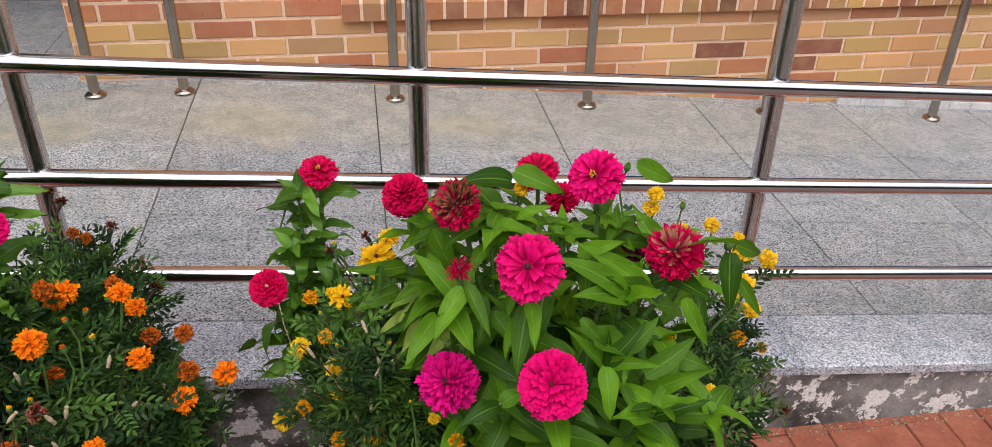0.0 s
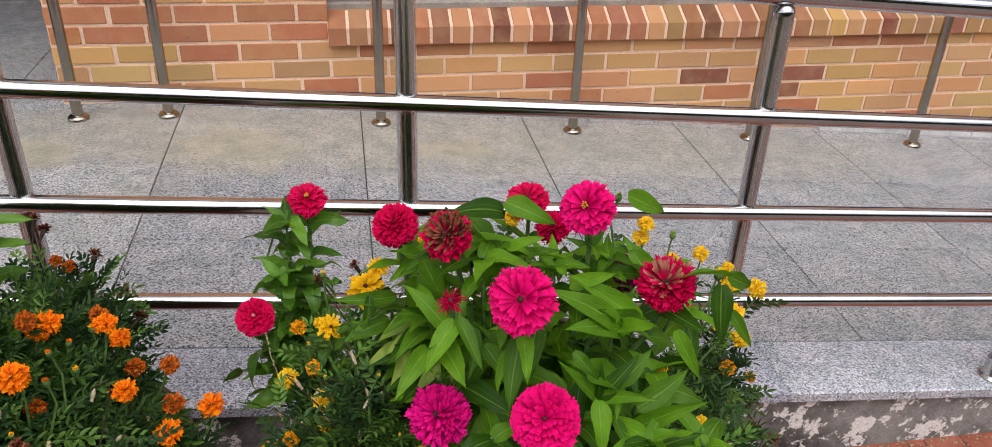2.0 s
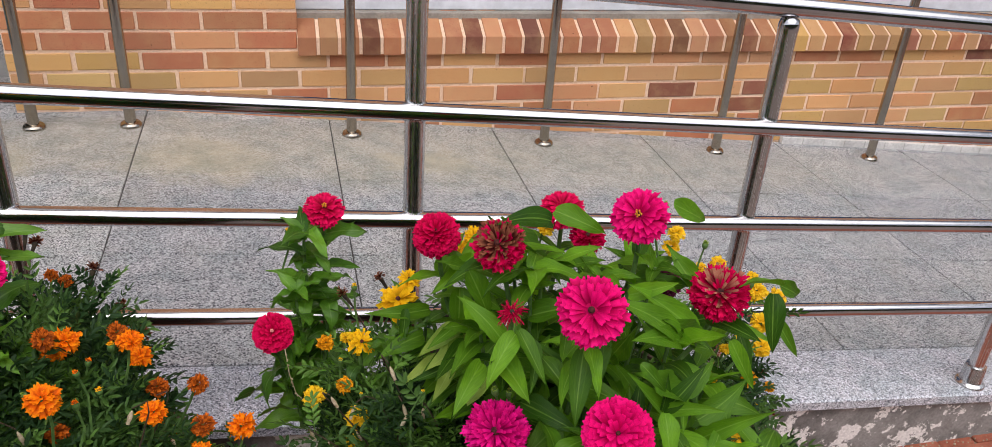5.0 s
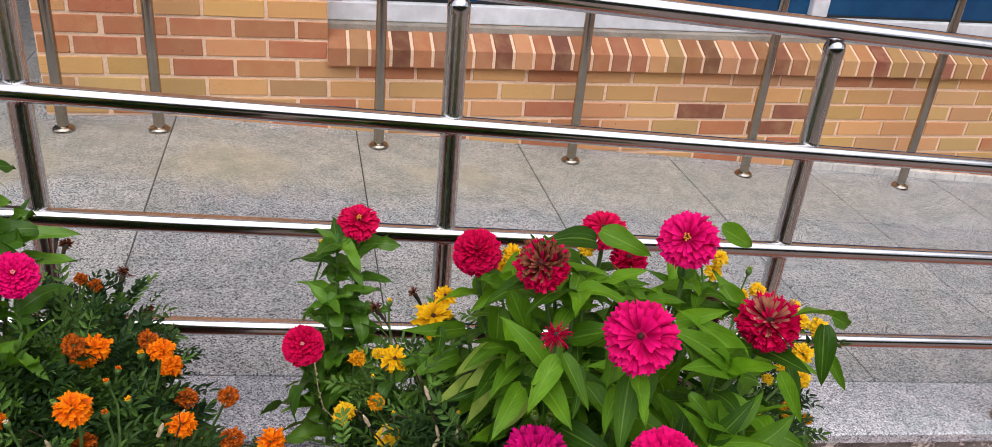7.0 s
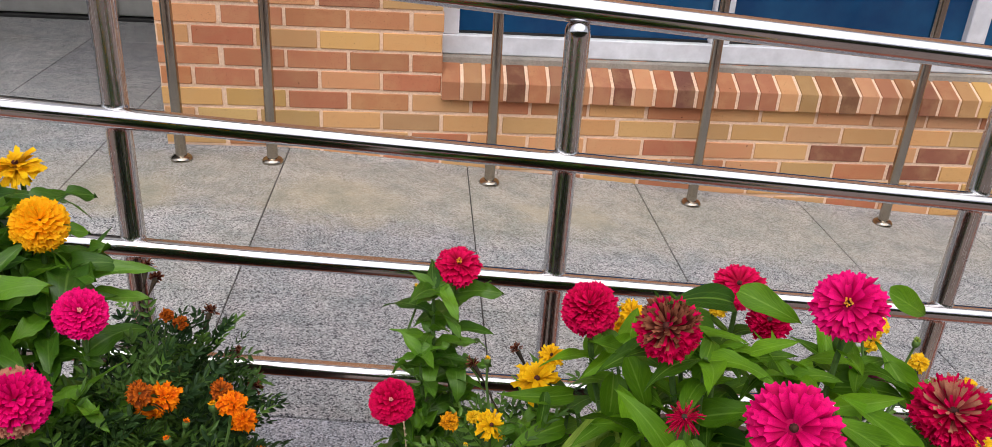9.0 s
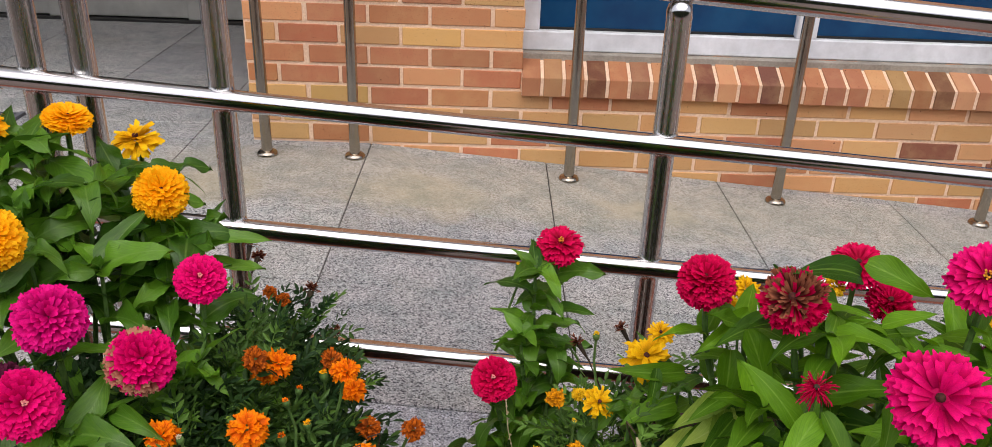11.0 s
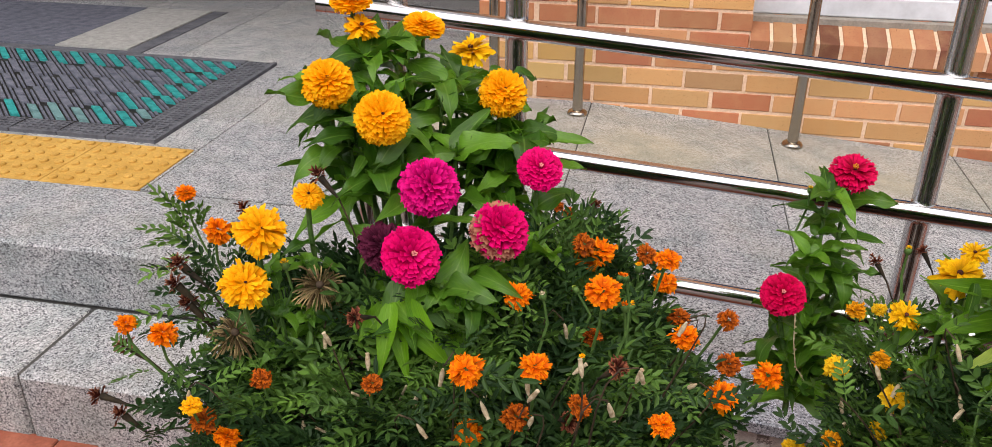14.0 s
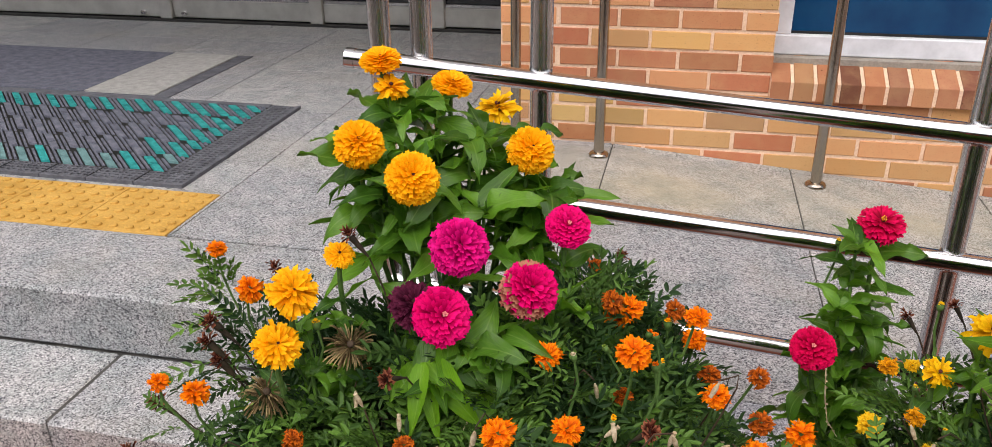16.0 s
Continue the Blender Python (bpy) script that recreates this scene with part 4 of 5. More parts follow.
lay_leaves(pink, PINK_AT, [
    ((0.320, -2.280, 1.010), (0.258, -2.300, 1.060)), ((0.321, -2.280, 1.010), (0.361, -2.280, 1.045)), ((0.322, -2.280, 1.010), (0.307, -2.320, 0.997)),
    ((0.345, -2.280, 0.974), (0.410, -2.280, 1.013)), ((0.293, -2.170, 1.105), (0.305, -2.200, 1.157)), ((0.228, -2.090, 1.115), (0.162, -2.120, 1.155)),
    ((0.231, -2.090, 1.128), (0.286, -2.130, 1.117)), ((0.380, -2.080, 1.123), (0.447, -2.080, 1.086)), ((0.129, -2.070, 1.076), (0.071, -2.090, 1.077)),
    ((0.167, -2.100, 1.071), (0.121, -2.130, 1.090)), ((0.226, -2.150, 1.102), (0.253, -2.170, 1.128)), ((0.152, -2.200, 1.015), (0.138, -2.250, 1.018)),
    ((0.283, -2.200, 1.083), (0.324, -2.230, 1.111)), ((0.263, -2.220, 1.018), (0.265, -2.260, 1.082))])


lay_leaves(pink, PINK_AT, [
    ((0.143, -2.050, 1.076), (0.067, -2.070, 1.065)), ((0.174, -2.070, 1.053), (0.109, -2.100, 1.069)), ((0.146, -2.060, 1.057), (0.099, -2.090, 1.028)),
    ((0.103, -2.030, 0.967), (0.032, -2.060, 0.977)), ((0.159, -2.140, 0.989), (0.105, -2.180, 0.963)), ((0.129, -2.080, 1.028), (0.126, -2.110, 0.968)),
    ((0.093, -2.050, 0.944), (0.039, -2.080, 0.952)), ((0.134, -2.100, 1.063), (0.159, -2.130, 1.012)), ((0.072, -2.040, 0.977), (0.069, -2.070, 0.938)),
    ((0.161, -2.120, 1.009), (0.101, -2.150, 1.020)), ((0.127, -2.100, 0.941), (0.073, -2.130, 0.930)), ((0.184, -2.200, 0.999), (0.151, -2.240, 1.003)),
    ((0.176, -2.220, 1.050), (0.177, -2.260, 1.017)), ((0.403, -2.220, 1.026), (0.425, -2.250, 0.978)), ((0.269, -2.280, 1.056), (0.288, -2.300, 1.039))], 1.05)
lay_leaves(pink, PINK_AT, [
    ((0.132, -2.090, 0.989), (0.071, -2.130, 0.967)), ((0.138, -2.100, 0.969), (0.082, -2.140, 0.960)), ((0.127, -2.100, 0.979), (0.108, -2.140, 0.957)),
    ((0.110, -2.080, 0.930), (0.062, -2.120, 0.925)), ((0.150, -2.160, 0.965), (0.112, -2.200, 0.945)), ((0.118, -2.110, 0.945), (0.092, -2.150, 0.915)), ((0.160, -2.170, 0.945), (0.140, -2.215, 0.920))], 0.92, PALE_LEAVES)

FRESH_LEAVES, LEAVES = LEAVES, DARK_LEAVES
slim_heads = [((-0.009, -1.801, 0.996), 0.0305, 0.42, "open", CRIMSON, "crimson zinnia head with pale stamens", GOLD, None),
              ((-0.088, -1.918, 0.873), 0.0300, 0.66, "dense", CRIMSON, "crimson zinnia head", STAMEN, None)]
slim_shoots = [((-0.040, -1.825, 0.975), 0.3), ((-0.055, -1.86, 0.90), 0.6), ((-0.01, -1.84, 0.87), 0.4)]
slim = zinnia("zinnia_plant", "slender crimson zinnia plant beside the steel rail", (-0.035, -1.885, 0.70), slim_heads, slim_shoots, 0.080, 0.025, 0.68, "zinnias", 0.012)

gold_heads = [
    ((-0.594, -2.069, 1.156), 0.0295, 0.62, "pompon", YELLOW, "golden pompon zinnia head", None, None),
    ((-0.526, -2.099, 1.132), 0.0305, 0.66, "pompon", YELLOW, "golden pompon zinnia head", None, None),
    ((-0.428, -1.965, 1.123), 0.0300, 0.60, "pompon", YELLOW, "golden pompon zinnia head", None, None),
    ((-0.493, -1.856, 1.137), 0.0270, 0.35, "loose", DEEP_YELLOW, "yellow zinnia head with twisted petals", None, None),
    ((-0.532, -1.918, 1.181), 0.0270, 0.28, "dense", YELLOW, "golden zinnia head", None, None),
    ((-0.596, -1.955, 1.183), 0.0200, 0.40, "loose", YELLOW, "half open golden zinnia head", None, None),
    ((-0.612, -1.942, 1.212), 0.0270, 0.25, "dense", YELLOW, "golden zinnia head", None, None)]
gold_shoots = [((-0.50, -1.97, 1.13), 0.4), ((-0.45, -1.93, 1.12), 0.5), ((-0.56, -2.0, 1.12), 0.4), ((-0.41, -1.96, 1.07), 0.8),
               ((-0.53, -2.06, 1.05), 0.4), ((-0.47, -2.03, 1.07), 0.4), ((-0.545, -1.95, 1.15), 0.2), ((-0.42, -2.02, 1.0), 0.8), ((-0.59, -2.03, 1.12), 0.8),
               ((-0.56, -1.95, 1.165), 0.5), ((-0.50, -1.90, 1.115), 0.3), ((-0.46, -1.96, 1.095), 0.4), ((-0.525, -2.05, 1.095), 0.3), ((-0.585, -1.97, 1.15), 0.8), ((-0.45, -1.97, 1.06), 0.8), ((-0.59, -2.04, 1.11), 0.6), ((-0.40, -1.96, 1.06), 1.0), ((-0.42, -2.0, 1.04), 0.8)]
gold = zinnia("zinnia_plant", "tall golden zinnia plant in a brown pot", (-0.51, -2.02, 0.72), gold_heads, gold_shoots, 0.096, 0.030, 1.0, "zinnias", 0.05)

lay_leaves(gold, (-0.51, -2.02, 0.72), [
    ((-0.603, -2.050, 1.144), (-0.640, -2.070, 1.166)), ((-0.605, -2.060, 1.126), (-0.640, -2.100, 1.149)), ((-0.575, -2.060, 1.091), (-0.605, -2.100, 1.107)),
    ((-0.562, -1.970, 1.183), (-0.588, -2.000, 1.212)), ((-0.536, -1.950, 1.168), (-0.488, -1.970, 1.203)), ((-0.437, -1.980, 1.117), (-0.364, -2.020, 1.118)),
    ((-0.431, -2.020, 1.06), (-0.366, -2.050, 1.085)), ((-0.549, -2.080, 1.052), (-0.567, -2.130, 1.064)),
    ((-0.497, -2.100, 1.044), (-0.515, -2.150, 1.046)), ((-0.582, -2.040, 1.110), (-0.612, -2.080, 1.110)), ((-0.559, -2.060, 1.072), (-0.562, -2.100, 1.059))], 1.1)

mixed_heads = [
    ((-0.467, -2.136, 1.077), 0.0325, 0.80, "pompon", MAGENTA, "full magenta zinnia head", None, None),
    ((-0.473, -2.187, 1.026), 0.0320, 0.86, "dense", PINK, "full hot pink zinnia head", STAMEN, None),
    ((-0.397, -2.133, 1.036), 0.0325, 0.72, "pompon", PINK, "fading pink zinnia head", None, FADED),
    ((-0.376, -2.030, 1.060), 0.0275, 0.55, "dense", PINK, "hot pink zinnia head with pale stamens", STAMEN, None),
    ((-0.512, -2.155, 1.018), 0.0270, 0.60, "ragged", PURPLE, "withered purple zinnia head", None, None)]
mixed_shoots = [((-0.45, -2.17, 0.985), 1.0), ((-0.42, -2.18, 0.97), 1.0), ((-0.38, -2.08, 0.99), 0.8), ((-0.36, -2.03, 0.96), 0.8), ((-0.48, -2.20, 0.96), 1.0), ((-0.53, -2.12, 0.99), 0.8)]
mixed = zinnia("zinnia_plant", "pink and magenta zinnia plant among orange marigolds", (-0.44, -2.08, 0.72), mixed_heads, mixed_shoots, 0.085, 0.042, 0.84, "zinnias", 0.04)

lay_leaves(mixed, (-0.44, -2.08, 0.72), [
    ((-0.451, -2.150, 0.984), (-0.429, -2.200, 0.966)), ((-0.474, -2.170, 0.985), (-0.463, -2.220, 0.960)), ((-0.434, -2.140, 0.976), (-0.403, -2.190, 0.971)),
    ((-0.417, -2.100, 0.970), (-0.365, -2.120, 0.966)), ((-0.49, -2.17, 0.985), (-0.50, -2.215, 0.955)), ((-0.42, -2.15, 0.99), (-0.375, -2.18, 1.0))], 1.15)

small_heads = [
    ((-0.617, -2.202, 1.046), 0.0265, 0.70, "tufted", YELLOW, "golden zinnia head", None, None),
    ((-0.628, -2.227, 0.999), 0.0250, 0.62, "tufted", YELLOW, "golden zinnia head with loose petals", None, None),
    ((-0.603, -2.122, 1.048), 0.0175, 0.45, "open", YELLOW, "small golden zinnia head", None, None),
    ((-0.573, -2.182, 0.977), 0.0220, 0.62, "spray", STRAW, "dried out zinnia head", None, None),
    ((-0.655, -2.214, 0.930), 0.0230, 0.62, "spray", STRAW, "dried out zinnia head", None, None)]
small_shoots = [((-0.60, -2.15, 0.985), 0.6), ((-0.585, -2.19, 0.945), 0.8), ((-0.61, -2.20, 0.95), 0.8), ((-0.63, -2.17, 0.98), 0.5)]
small = zinnia("zinnia_plant", "small golden zinnia plant with two dried heads", (-0.58, -2.13, 0.73), small_heads, small_shoots, 0.055, 0.032, 0.86, "zinnias", 0.03)

for k in range(9):
    a, b_ = Vector((rng.uniform(-0.54, -0.40), rng.uniform(-2.22, -2.14), 0.74)), Vector((rng.uniform(-0.56, -0.38), rng.uniform(-2.27, -2.20), rng.uniform(0.87, 0.94)))
    m_ = a.lerp(b_, 0.6) + Vector((rng.uniform(-0.02, 0.02), 0, rng.uniform(0, 0.03)))
    part("dry_twig", tube([p - Vector((-0.44, -2.08, 0.72)) for p in bezier(a, m_, m_, b_, 6)], [0.0018] * 5 + [0.0013] * 2, 5), POD, mixed, "pale dry twig", smooth=True)

mid_heads = [
    ((0.068, -2.007, 0.970), 0.0240, 0.60, "loose", DEEP_YELLOW, "yellow zinnia head with broad petals", None, None),
    ((0.085, -1.985, 0.985), 0.0140, 0.45, "loose", DEEP_YELLOW, "yellow zinnia head", None, None),
    ((0.021, -2.025, 0.923), 0.0175, 0.55, "loose", DEEP_YELLOW, "yellow zinnia head", None, None)]
zinnia("zinnia_plant", "low yellow zinnia plant beside the pink one", (0.06, -2.03, 0.745), mid_heads, [((0.05, -2.04, 0.935), 0.5), ((0.10, -2.03, 0.95), 0.5)], 0.055, 0.034, 0.84, "zinnias", 0.02)


# ---- marigolds ----
def ferny_leaf(r):
    """One feathery leaf: pairs of narrow leaflets along a rib."""
    v, f = [], []
    L = r.uniform(0.036, 0.060)
    n = r.choice((4, 5, 5))

    def leaflet(p, d, ln, w):
        s = Vector((-d.y, d.x, 0)) * w
        b = len(v)
        z = Vector((0, 0, -ln * r.uniform(0.05, 0.3)))
        lift = Vector((0, 0, w * 0.4))
        m0, m2 = p + d * ln * 0.28 + z * 0.1, p + d * ln * 0.72 + z * 0.5
        v.extend((p, m0 + s * 0.85 + lift, m0, m0 - s * 0.85 + lift, m2 + s * 0.8 + lift, m2, m2 - s * 0.8 + lift, p + d * ln + z))
        f.extend(((b, b + 2, b + 1), (b, b + 3, b + 2), (b + 1, b + 2, b + 5, b + 4), (b + 2, b + 3, b + 6, b + 5), (b + 4, b + 5, b + 7), (b + 5, b + 6, b + 7)))

    for k in range(n):
        u = (k + 1.2) / (n + 1)
        p = Vector((0, L * u, -0.012 * u * u))
        for sgn in (-1, 1):
            a = radians(r.uniform(38, 60)) * sgn
            leaflet(p, Vector((math.sin(a), math.cos(a), r.uniform(-0.15, 0.25))), L * r.uniform(0.23, 0.33) * (1 - 0.35 * abs(u - 0.55)), r.uniform(0.0023, 0.0036))
    leaflet(Vector((0, L * 0.9, -0.011)), Vector((0, 1, -0.1)), L * 0.28, 0.0026)
    b = len(v)
    v.extend((Vector((-0.0006, 0, 0)), Vector((0.0006, 0, 0)), Vector((0.0004, L * 0.95, -0.0115)), Vector((-0.0004, L * 0.95, -0.0115))))
    f.append((b, b + 1, b + 2, b + 3))
    return np.array([tuple(q) for q in v]), f


frng = random.Random(8)
FERNS = [ferny_leaf(frng) for _ in range(14)]


def marigold_head(parent, place, R, normal, mat, origin, label, seed, spent=False):
    r = random.Random(seed)
    nv = Vector(normal).normalized()
    m = Matrix.Translation(Vector(place) - nv * R * 0.5 - Vector(origin)) @ turn_to(nv, r.uniform(0, 6))
    head = thing_part("bloom", parent, label)
    if spent:
        v, f, _ = petals(r, R * 0.80, R * 1.1, 3, R * 0.17, 1.35, 0.5, 0.6, 0.20, 0.5, 0.1, 0.4, 0.6, 0.0, 3)
    else:
        v, f, _ = petals(r, R, R * r.uniform(0.60, 0.85), 5, R * 0.215, 1.95, 0.6, 0.45, 0.15, 0.42, 0.15, 0.45, 0.25, 0.25, 5)
    head.data = toned(raw_mesh("bloom", v, f, mat), 3 if spent else 5)
    head.matrix_basis = m
    if spent:
        part("calyx", lathe([(0.0011, -R * 2.6), (R * 0.11, -R * 2.2), (R * 0.16, -R * 1.8), (R * 0.24, -R * 1.2), (R * 0.29, -R * 0.5), (R * 0.36, R * 0.05), (R * 0.26, R * 0.2)], 9), DRY_CALYX, head, smooth=True)
        return Vector(place) - nv * R * 3.0
    part("calyx", lathe([(0.0015, -R * 1.35), (R * 0.17, -R * 1.15), (R * 0.26, -R * 0.6), (R * 0.33, -R * 0.1), (R * 0.2, R * 0.05)], 9), STEM, head, smooth=True)
    return Vector(place) - nv * R * 1.8


def thing_part(name, parent, label):
    ob = new(name, bpy.data.meshes.new(name))
    ob.parent = parent
    return tagged(ob, label)


def fern_cloud(points, r, fresh=0.0):
    """Many feathery leaves in one mesh; points are (place, direction)."""
    vs, fs, tones, n = [], [], [], 0
    for p, d in points:
        v, f = r.choice(FERNS)
        d = Vector(d).normalized()
        x = d.cross(Vector((0, 0, 1)))
        x = x.normalized() if x.length > 1e-3 else Vector((1, 0, 0))
        rot = np.array(Matrix((x, d, x.cross(d))).transposed() @ Matrix.Rotation(r.gauss(0, 0.6), 3, "Y"))
        vs.append(v @ rot.T * r.uniform(0.75, 1.15) + np.array(p))
        fs.extend(tuple(a + n for a in q) for q in f)
        tones.extend([max(0.0, min(1.0, 0.75 * r.random() ** 2.2 + 1.1 * (noise.noise(Vector(p) * 17) - 0.12) + fresh))] * len(v))
        n += len(v)
    return np.vstack(vs), fs, tones


def marigold(name, label, origin, rx, ry, edge_z, top_z, count, heads, spent, pods, seed, big, clumps, group="marigolds", fresh=0.0):
    r = random.Random(seed)
    o = Vector(origin)
    ob = thing(name, label, "flower", origin, group)

    def top_at(x, y):
        q = ((x - o.x) / rx) ** 2 + ((y - o.y) / ry) ** 2
        return edge_z + (top_z - edge_z) * max(0.0, 1 - q) ** 0.5

    pts = []
    for _ in range(count):
        a, q = r.uniform(0, 6.283), r.random() ** 0.5
        x, y = o.x + rx * q * math.cos(a), o.y + ry * q * math.sin(a)
        lump = noise.noise(Vector((x * 15, y * 15, seed)))
        if lump < -0.28 and r.random() < 0.75:
            continue
        z = top_at(x, y) - min(0.22, r.expovariate(1 / 0.05)) + 0.055 * lump
        out = Vector((math.cos(a) * q, math.sin(a) * q, 0))
        d = out * 0.8 + Vector((r.gauss(0, 0.45), r.gauss(0, 0.45), r.uniform(0.05, 0.9)))
        pts.append((Vector((x, y, z)) - o, d))

    for c, rad, n in clumps:
        for _ in range(n):
            v = Vector((r.gauss(0, 1), r.gauss(0, 1), r.gauss(0, 1)))
            v = v.normalized() * rad * r.random() ** 0.4
            pts.append((Vector(c) + v - o, v.normalized() * 0.7 + Vector((r.gauss(0, 0.3), r.gauss(0, 0.3), r.uniform(0.1, 0.8)))))

    def stem_to(P, nrm, mat, rad=0.0016, leaves=3):
        b = o.lerp(Vector((P.x, P.y, o.z)), 0.8)
        b.z = o.z
        drop = P.z - b.z
        path = bezier(b, b + Vector((0, 0, drop * 0.5)), P - (nrm + Vector((0, 0, 0.6))).normalized() * drop * 0.3, P, 7)
        part("stem", tube([p - o for p in path], [rad * 1.4] * 4 + [rad] * 4, 5), mat, ob, smooth=True)
        for k in range(2, 6):
            for _ in range(leaves if k < 5 else 1):
                a = r.uniform(0, 6.283)
                pts.append((path[k] - o, Vector((math.cos(a), math.sin(a), r.uniform(0.1, 0.8)))))

    for i, (place, R, mat) in enumerate(heads):
        P = Vector(place)
        nrm = ((EYE_MID - P).normalized() * r.uniform(0.35, 0.7) + Vector((r.gauss(0, 0.15), r.gauss(0, 0.1), 0.55))).normalized()
        foot = marigold_head(ob, P, R * big, nrm, mat, origin, "", seed * 100 + i)
        stem_to(foot, nrm, STEM, leaves=2)
    for i, (place, R) in enumerate(spent):
        P = Vector(place)
        out = Vector((P.x - o.x, P.y - o.y, 0)).normalized()
        nrm = (out * r.uniform(0.3, 1.0) + Vector((0, 0, r.uniform(0.1, 0.9)))).normalized()
        foot = marigold_head(ob, P, R, nrm, BROWNED, origin, "dark withered marigold head", seed * 100 + 50 + i, True)
        stem_to(foot, nrm, STEM_BROWN, 0.0010, 1)
    for i, place in enumerate(pods):
        P = Vector(place)
        d = Vector((r.gauss(0, 0.4), r.gauss(0, 0.3), r.choice((-1, -1, 1)))).normalized()
        bm = lathe([(0.0008, -0.008), (0.0017, -0.005), (0.0024, -0.001), (0.0022, 0.004), (0.0017, 0.007), (0.0021, 0.009)], 8)
        bmesh.ops.transform(bm, matrix=Matrix.Translation(P - o) @ turn_to(d), verts=bm.verts)
        part("seed_pod", bm, POD, ob, "dry cream seed pod", smooth=True)
        stem_to(P - d * 0.012, d, STEM_BROWN, 0.0008)
    def clear(p):
        """Whether a frond leaves the blooms in the open."""
        for place, R, _ in heads:
            d = (EYE_MID - Vector(place)).normalized()
            q = p + o - Vector(place)
            a = q.dot(d)
            if -0.005 < a < 0.14 and (q - d * a).length < R * big * 1.0 + 0.014:
                return False
        return True

    v, f, tones = fern_cloud([(p, d) for p, d in pts if clear(p)], r, fresh)
    me = raw_mesh("foliage", v, f, FERNY, False)
    me.attributes.new("tone", "FLOAT", "POINT").data.foreach_set("value", tones)
    tagged(mesh_part("foliage", me, None, ob, "feathery dark green leaves"), kind="stuff")
    return ob


O, U, W_ = ORANGE, RUST, LEMON
left_heads = [((-0.819, -2.007, 0.981), 0.0165, O), ((-0.706, -2.13, 1.001), 0.0190, O), ((-0.744, -2.204, 0.914), 0.0200, O), ((-0.791, -2.198, 0.914), 0.0140, O),
              ((-0.673, -2.282, 0.890), 0.0130, YELLOW), ((-0.373, -2.172, 0.987), 0.0180, O), ((-0.291, -2.196, 1.018), 0.0215, O), ((-0.319, -2.04, 0.963), 0.0190, O),
              ((-0.303, -2.048, 0.978), 0.0190, O), ((-0.232, -2.072, 0.990), 0.0170, O), ((-0.233, -2.036, 0.940), 0.0165, O), ((-0.215, -2.061, 0.914), 0.0165, U),
              ((-0.209, -2.132, 0.936), 0.0180, O), ((-0.165, -2.09, 0.935), 0.0150, U), ((-0.393, -2.308, 0.995), 0.0195, O), ((-0.341, -2.27, 0.979), 0.0185, O),
              ((-0.122, -2.114, 0.891), 0.0200, O), ((-0.167, -2.146, 0.881), 0.0200, O)]
left_heads += [((-0.297, -2.284, 0.953), 0.0140, U), ((-0.353, -2.284, 0.933), 0.0165, U), ((-0.40, -2.27, 0.896), 0.0180, O), ((-0.227, -2.27, 0.934), 0.0150, O), ((-0.669, -2.27, 0.863), 0.0165, U),
               ((-0.646, -2.27, 0.847), 0.0160, O), ((-0.602, -2.27, 0.924), 0.0130, U), ((-0.490, -2.27, 0.937), 0.0130, U), ((-0.162, -2.12, 0.902), 0.0165, U), ((-0.581, -2.12, 0.90), 0.0120, U),
               ((-0.321, -2.06, 0.99), 0.0160, U), ((-0.372, -1.76, 0.88), 0.0130, U), ((-0.39, -1.75, 0.885), 0.0120, U), ((-0.255, -2.02, 0.965), 0.0150, U), ((-0.215, -2.05, 0.838), 0.0160, O), ((-0.303, -2.14, 0.93), 0.0150, U)]
left_spent = [((-0.749, -2.15, 0.965), 0.0135), ((-0.758, -2.15, 0.939), 0.0135), ((-0.838, -2.15, 0.846), 0.0135), ((-0.891, -2.15, 0.765), 0.0135), ((-0.865, -2.15, 0.742), 0.0135), ((-0.747, -2.15, 0.916), 0.0135),
              ((-0.425, -1.67, 0.895), 0.011), ((-0.432, -1.68, 0.920), 0.011), ((-0.336, -1.74, 0.885), 0.012), ((-0.592, -2.12, 1.070), 0.011), ((-0.68, -2.12, 1.023), 0.010), ((-0.314, -1.71, 0.798), 0.011), ((-0.27, -1.80, 0.806), 0.011)]
left_spent += [((-0.269, -2.27, 0.986), 0.011), ((-0.308, -2.27, 0.92), 0.011), ((-0.511, -2.25, 0.99), 0.010)]
left_pods = [(-0.539, -2.25, 0.962), (-0.501, -2.25, 0.942), (-0.43, -2.25, 0.936), (-0.304, -2.25, 0.964), (-0.252, -2.25, 0.964), (-0.348, -2.26, 0.945), (-0.389, -2.26, 0.922), (-0.456, -2.25, 0.905), (-0.272, -2.25, 0.92),
             (-0.574, -2.25, 0.852), (-0.696, -2.25, 0.871), (-0.215, -2.10, 0.919), (-0.20, -2.10, 0.862), (-0.326, -2.17, 0.95),
             (-0.418, -2.29, 0.97), (-0.381, -2.29, 0.938), (-0.339, -2.29, 0.959), (-0.34, -2.29, 0.932), (-0.299, -2.29, 0.994), (-0.25, -2.29, 0.994), (-0.217, -2.2, 0.987), (-0.273, -2.29, 0.957), (-0.74, -2.2, 0.813), (-0.203, -2.2, 0.924), (-0.439, -2.29, 0.905), (-0.565, -2.2, 0.925)]
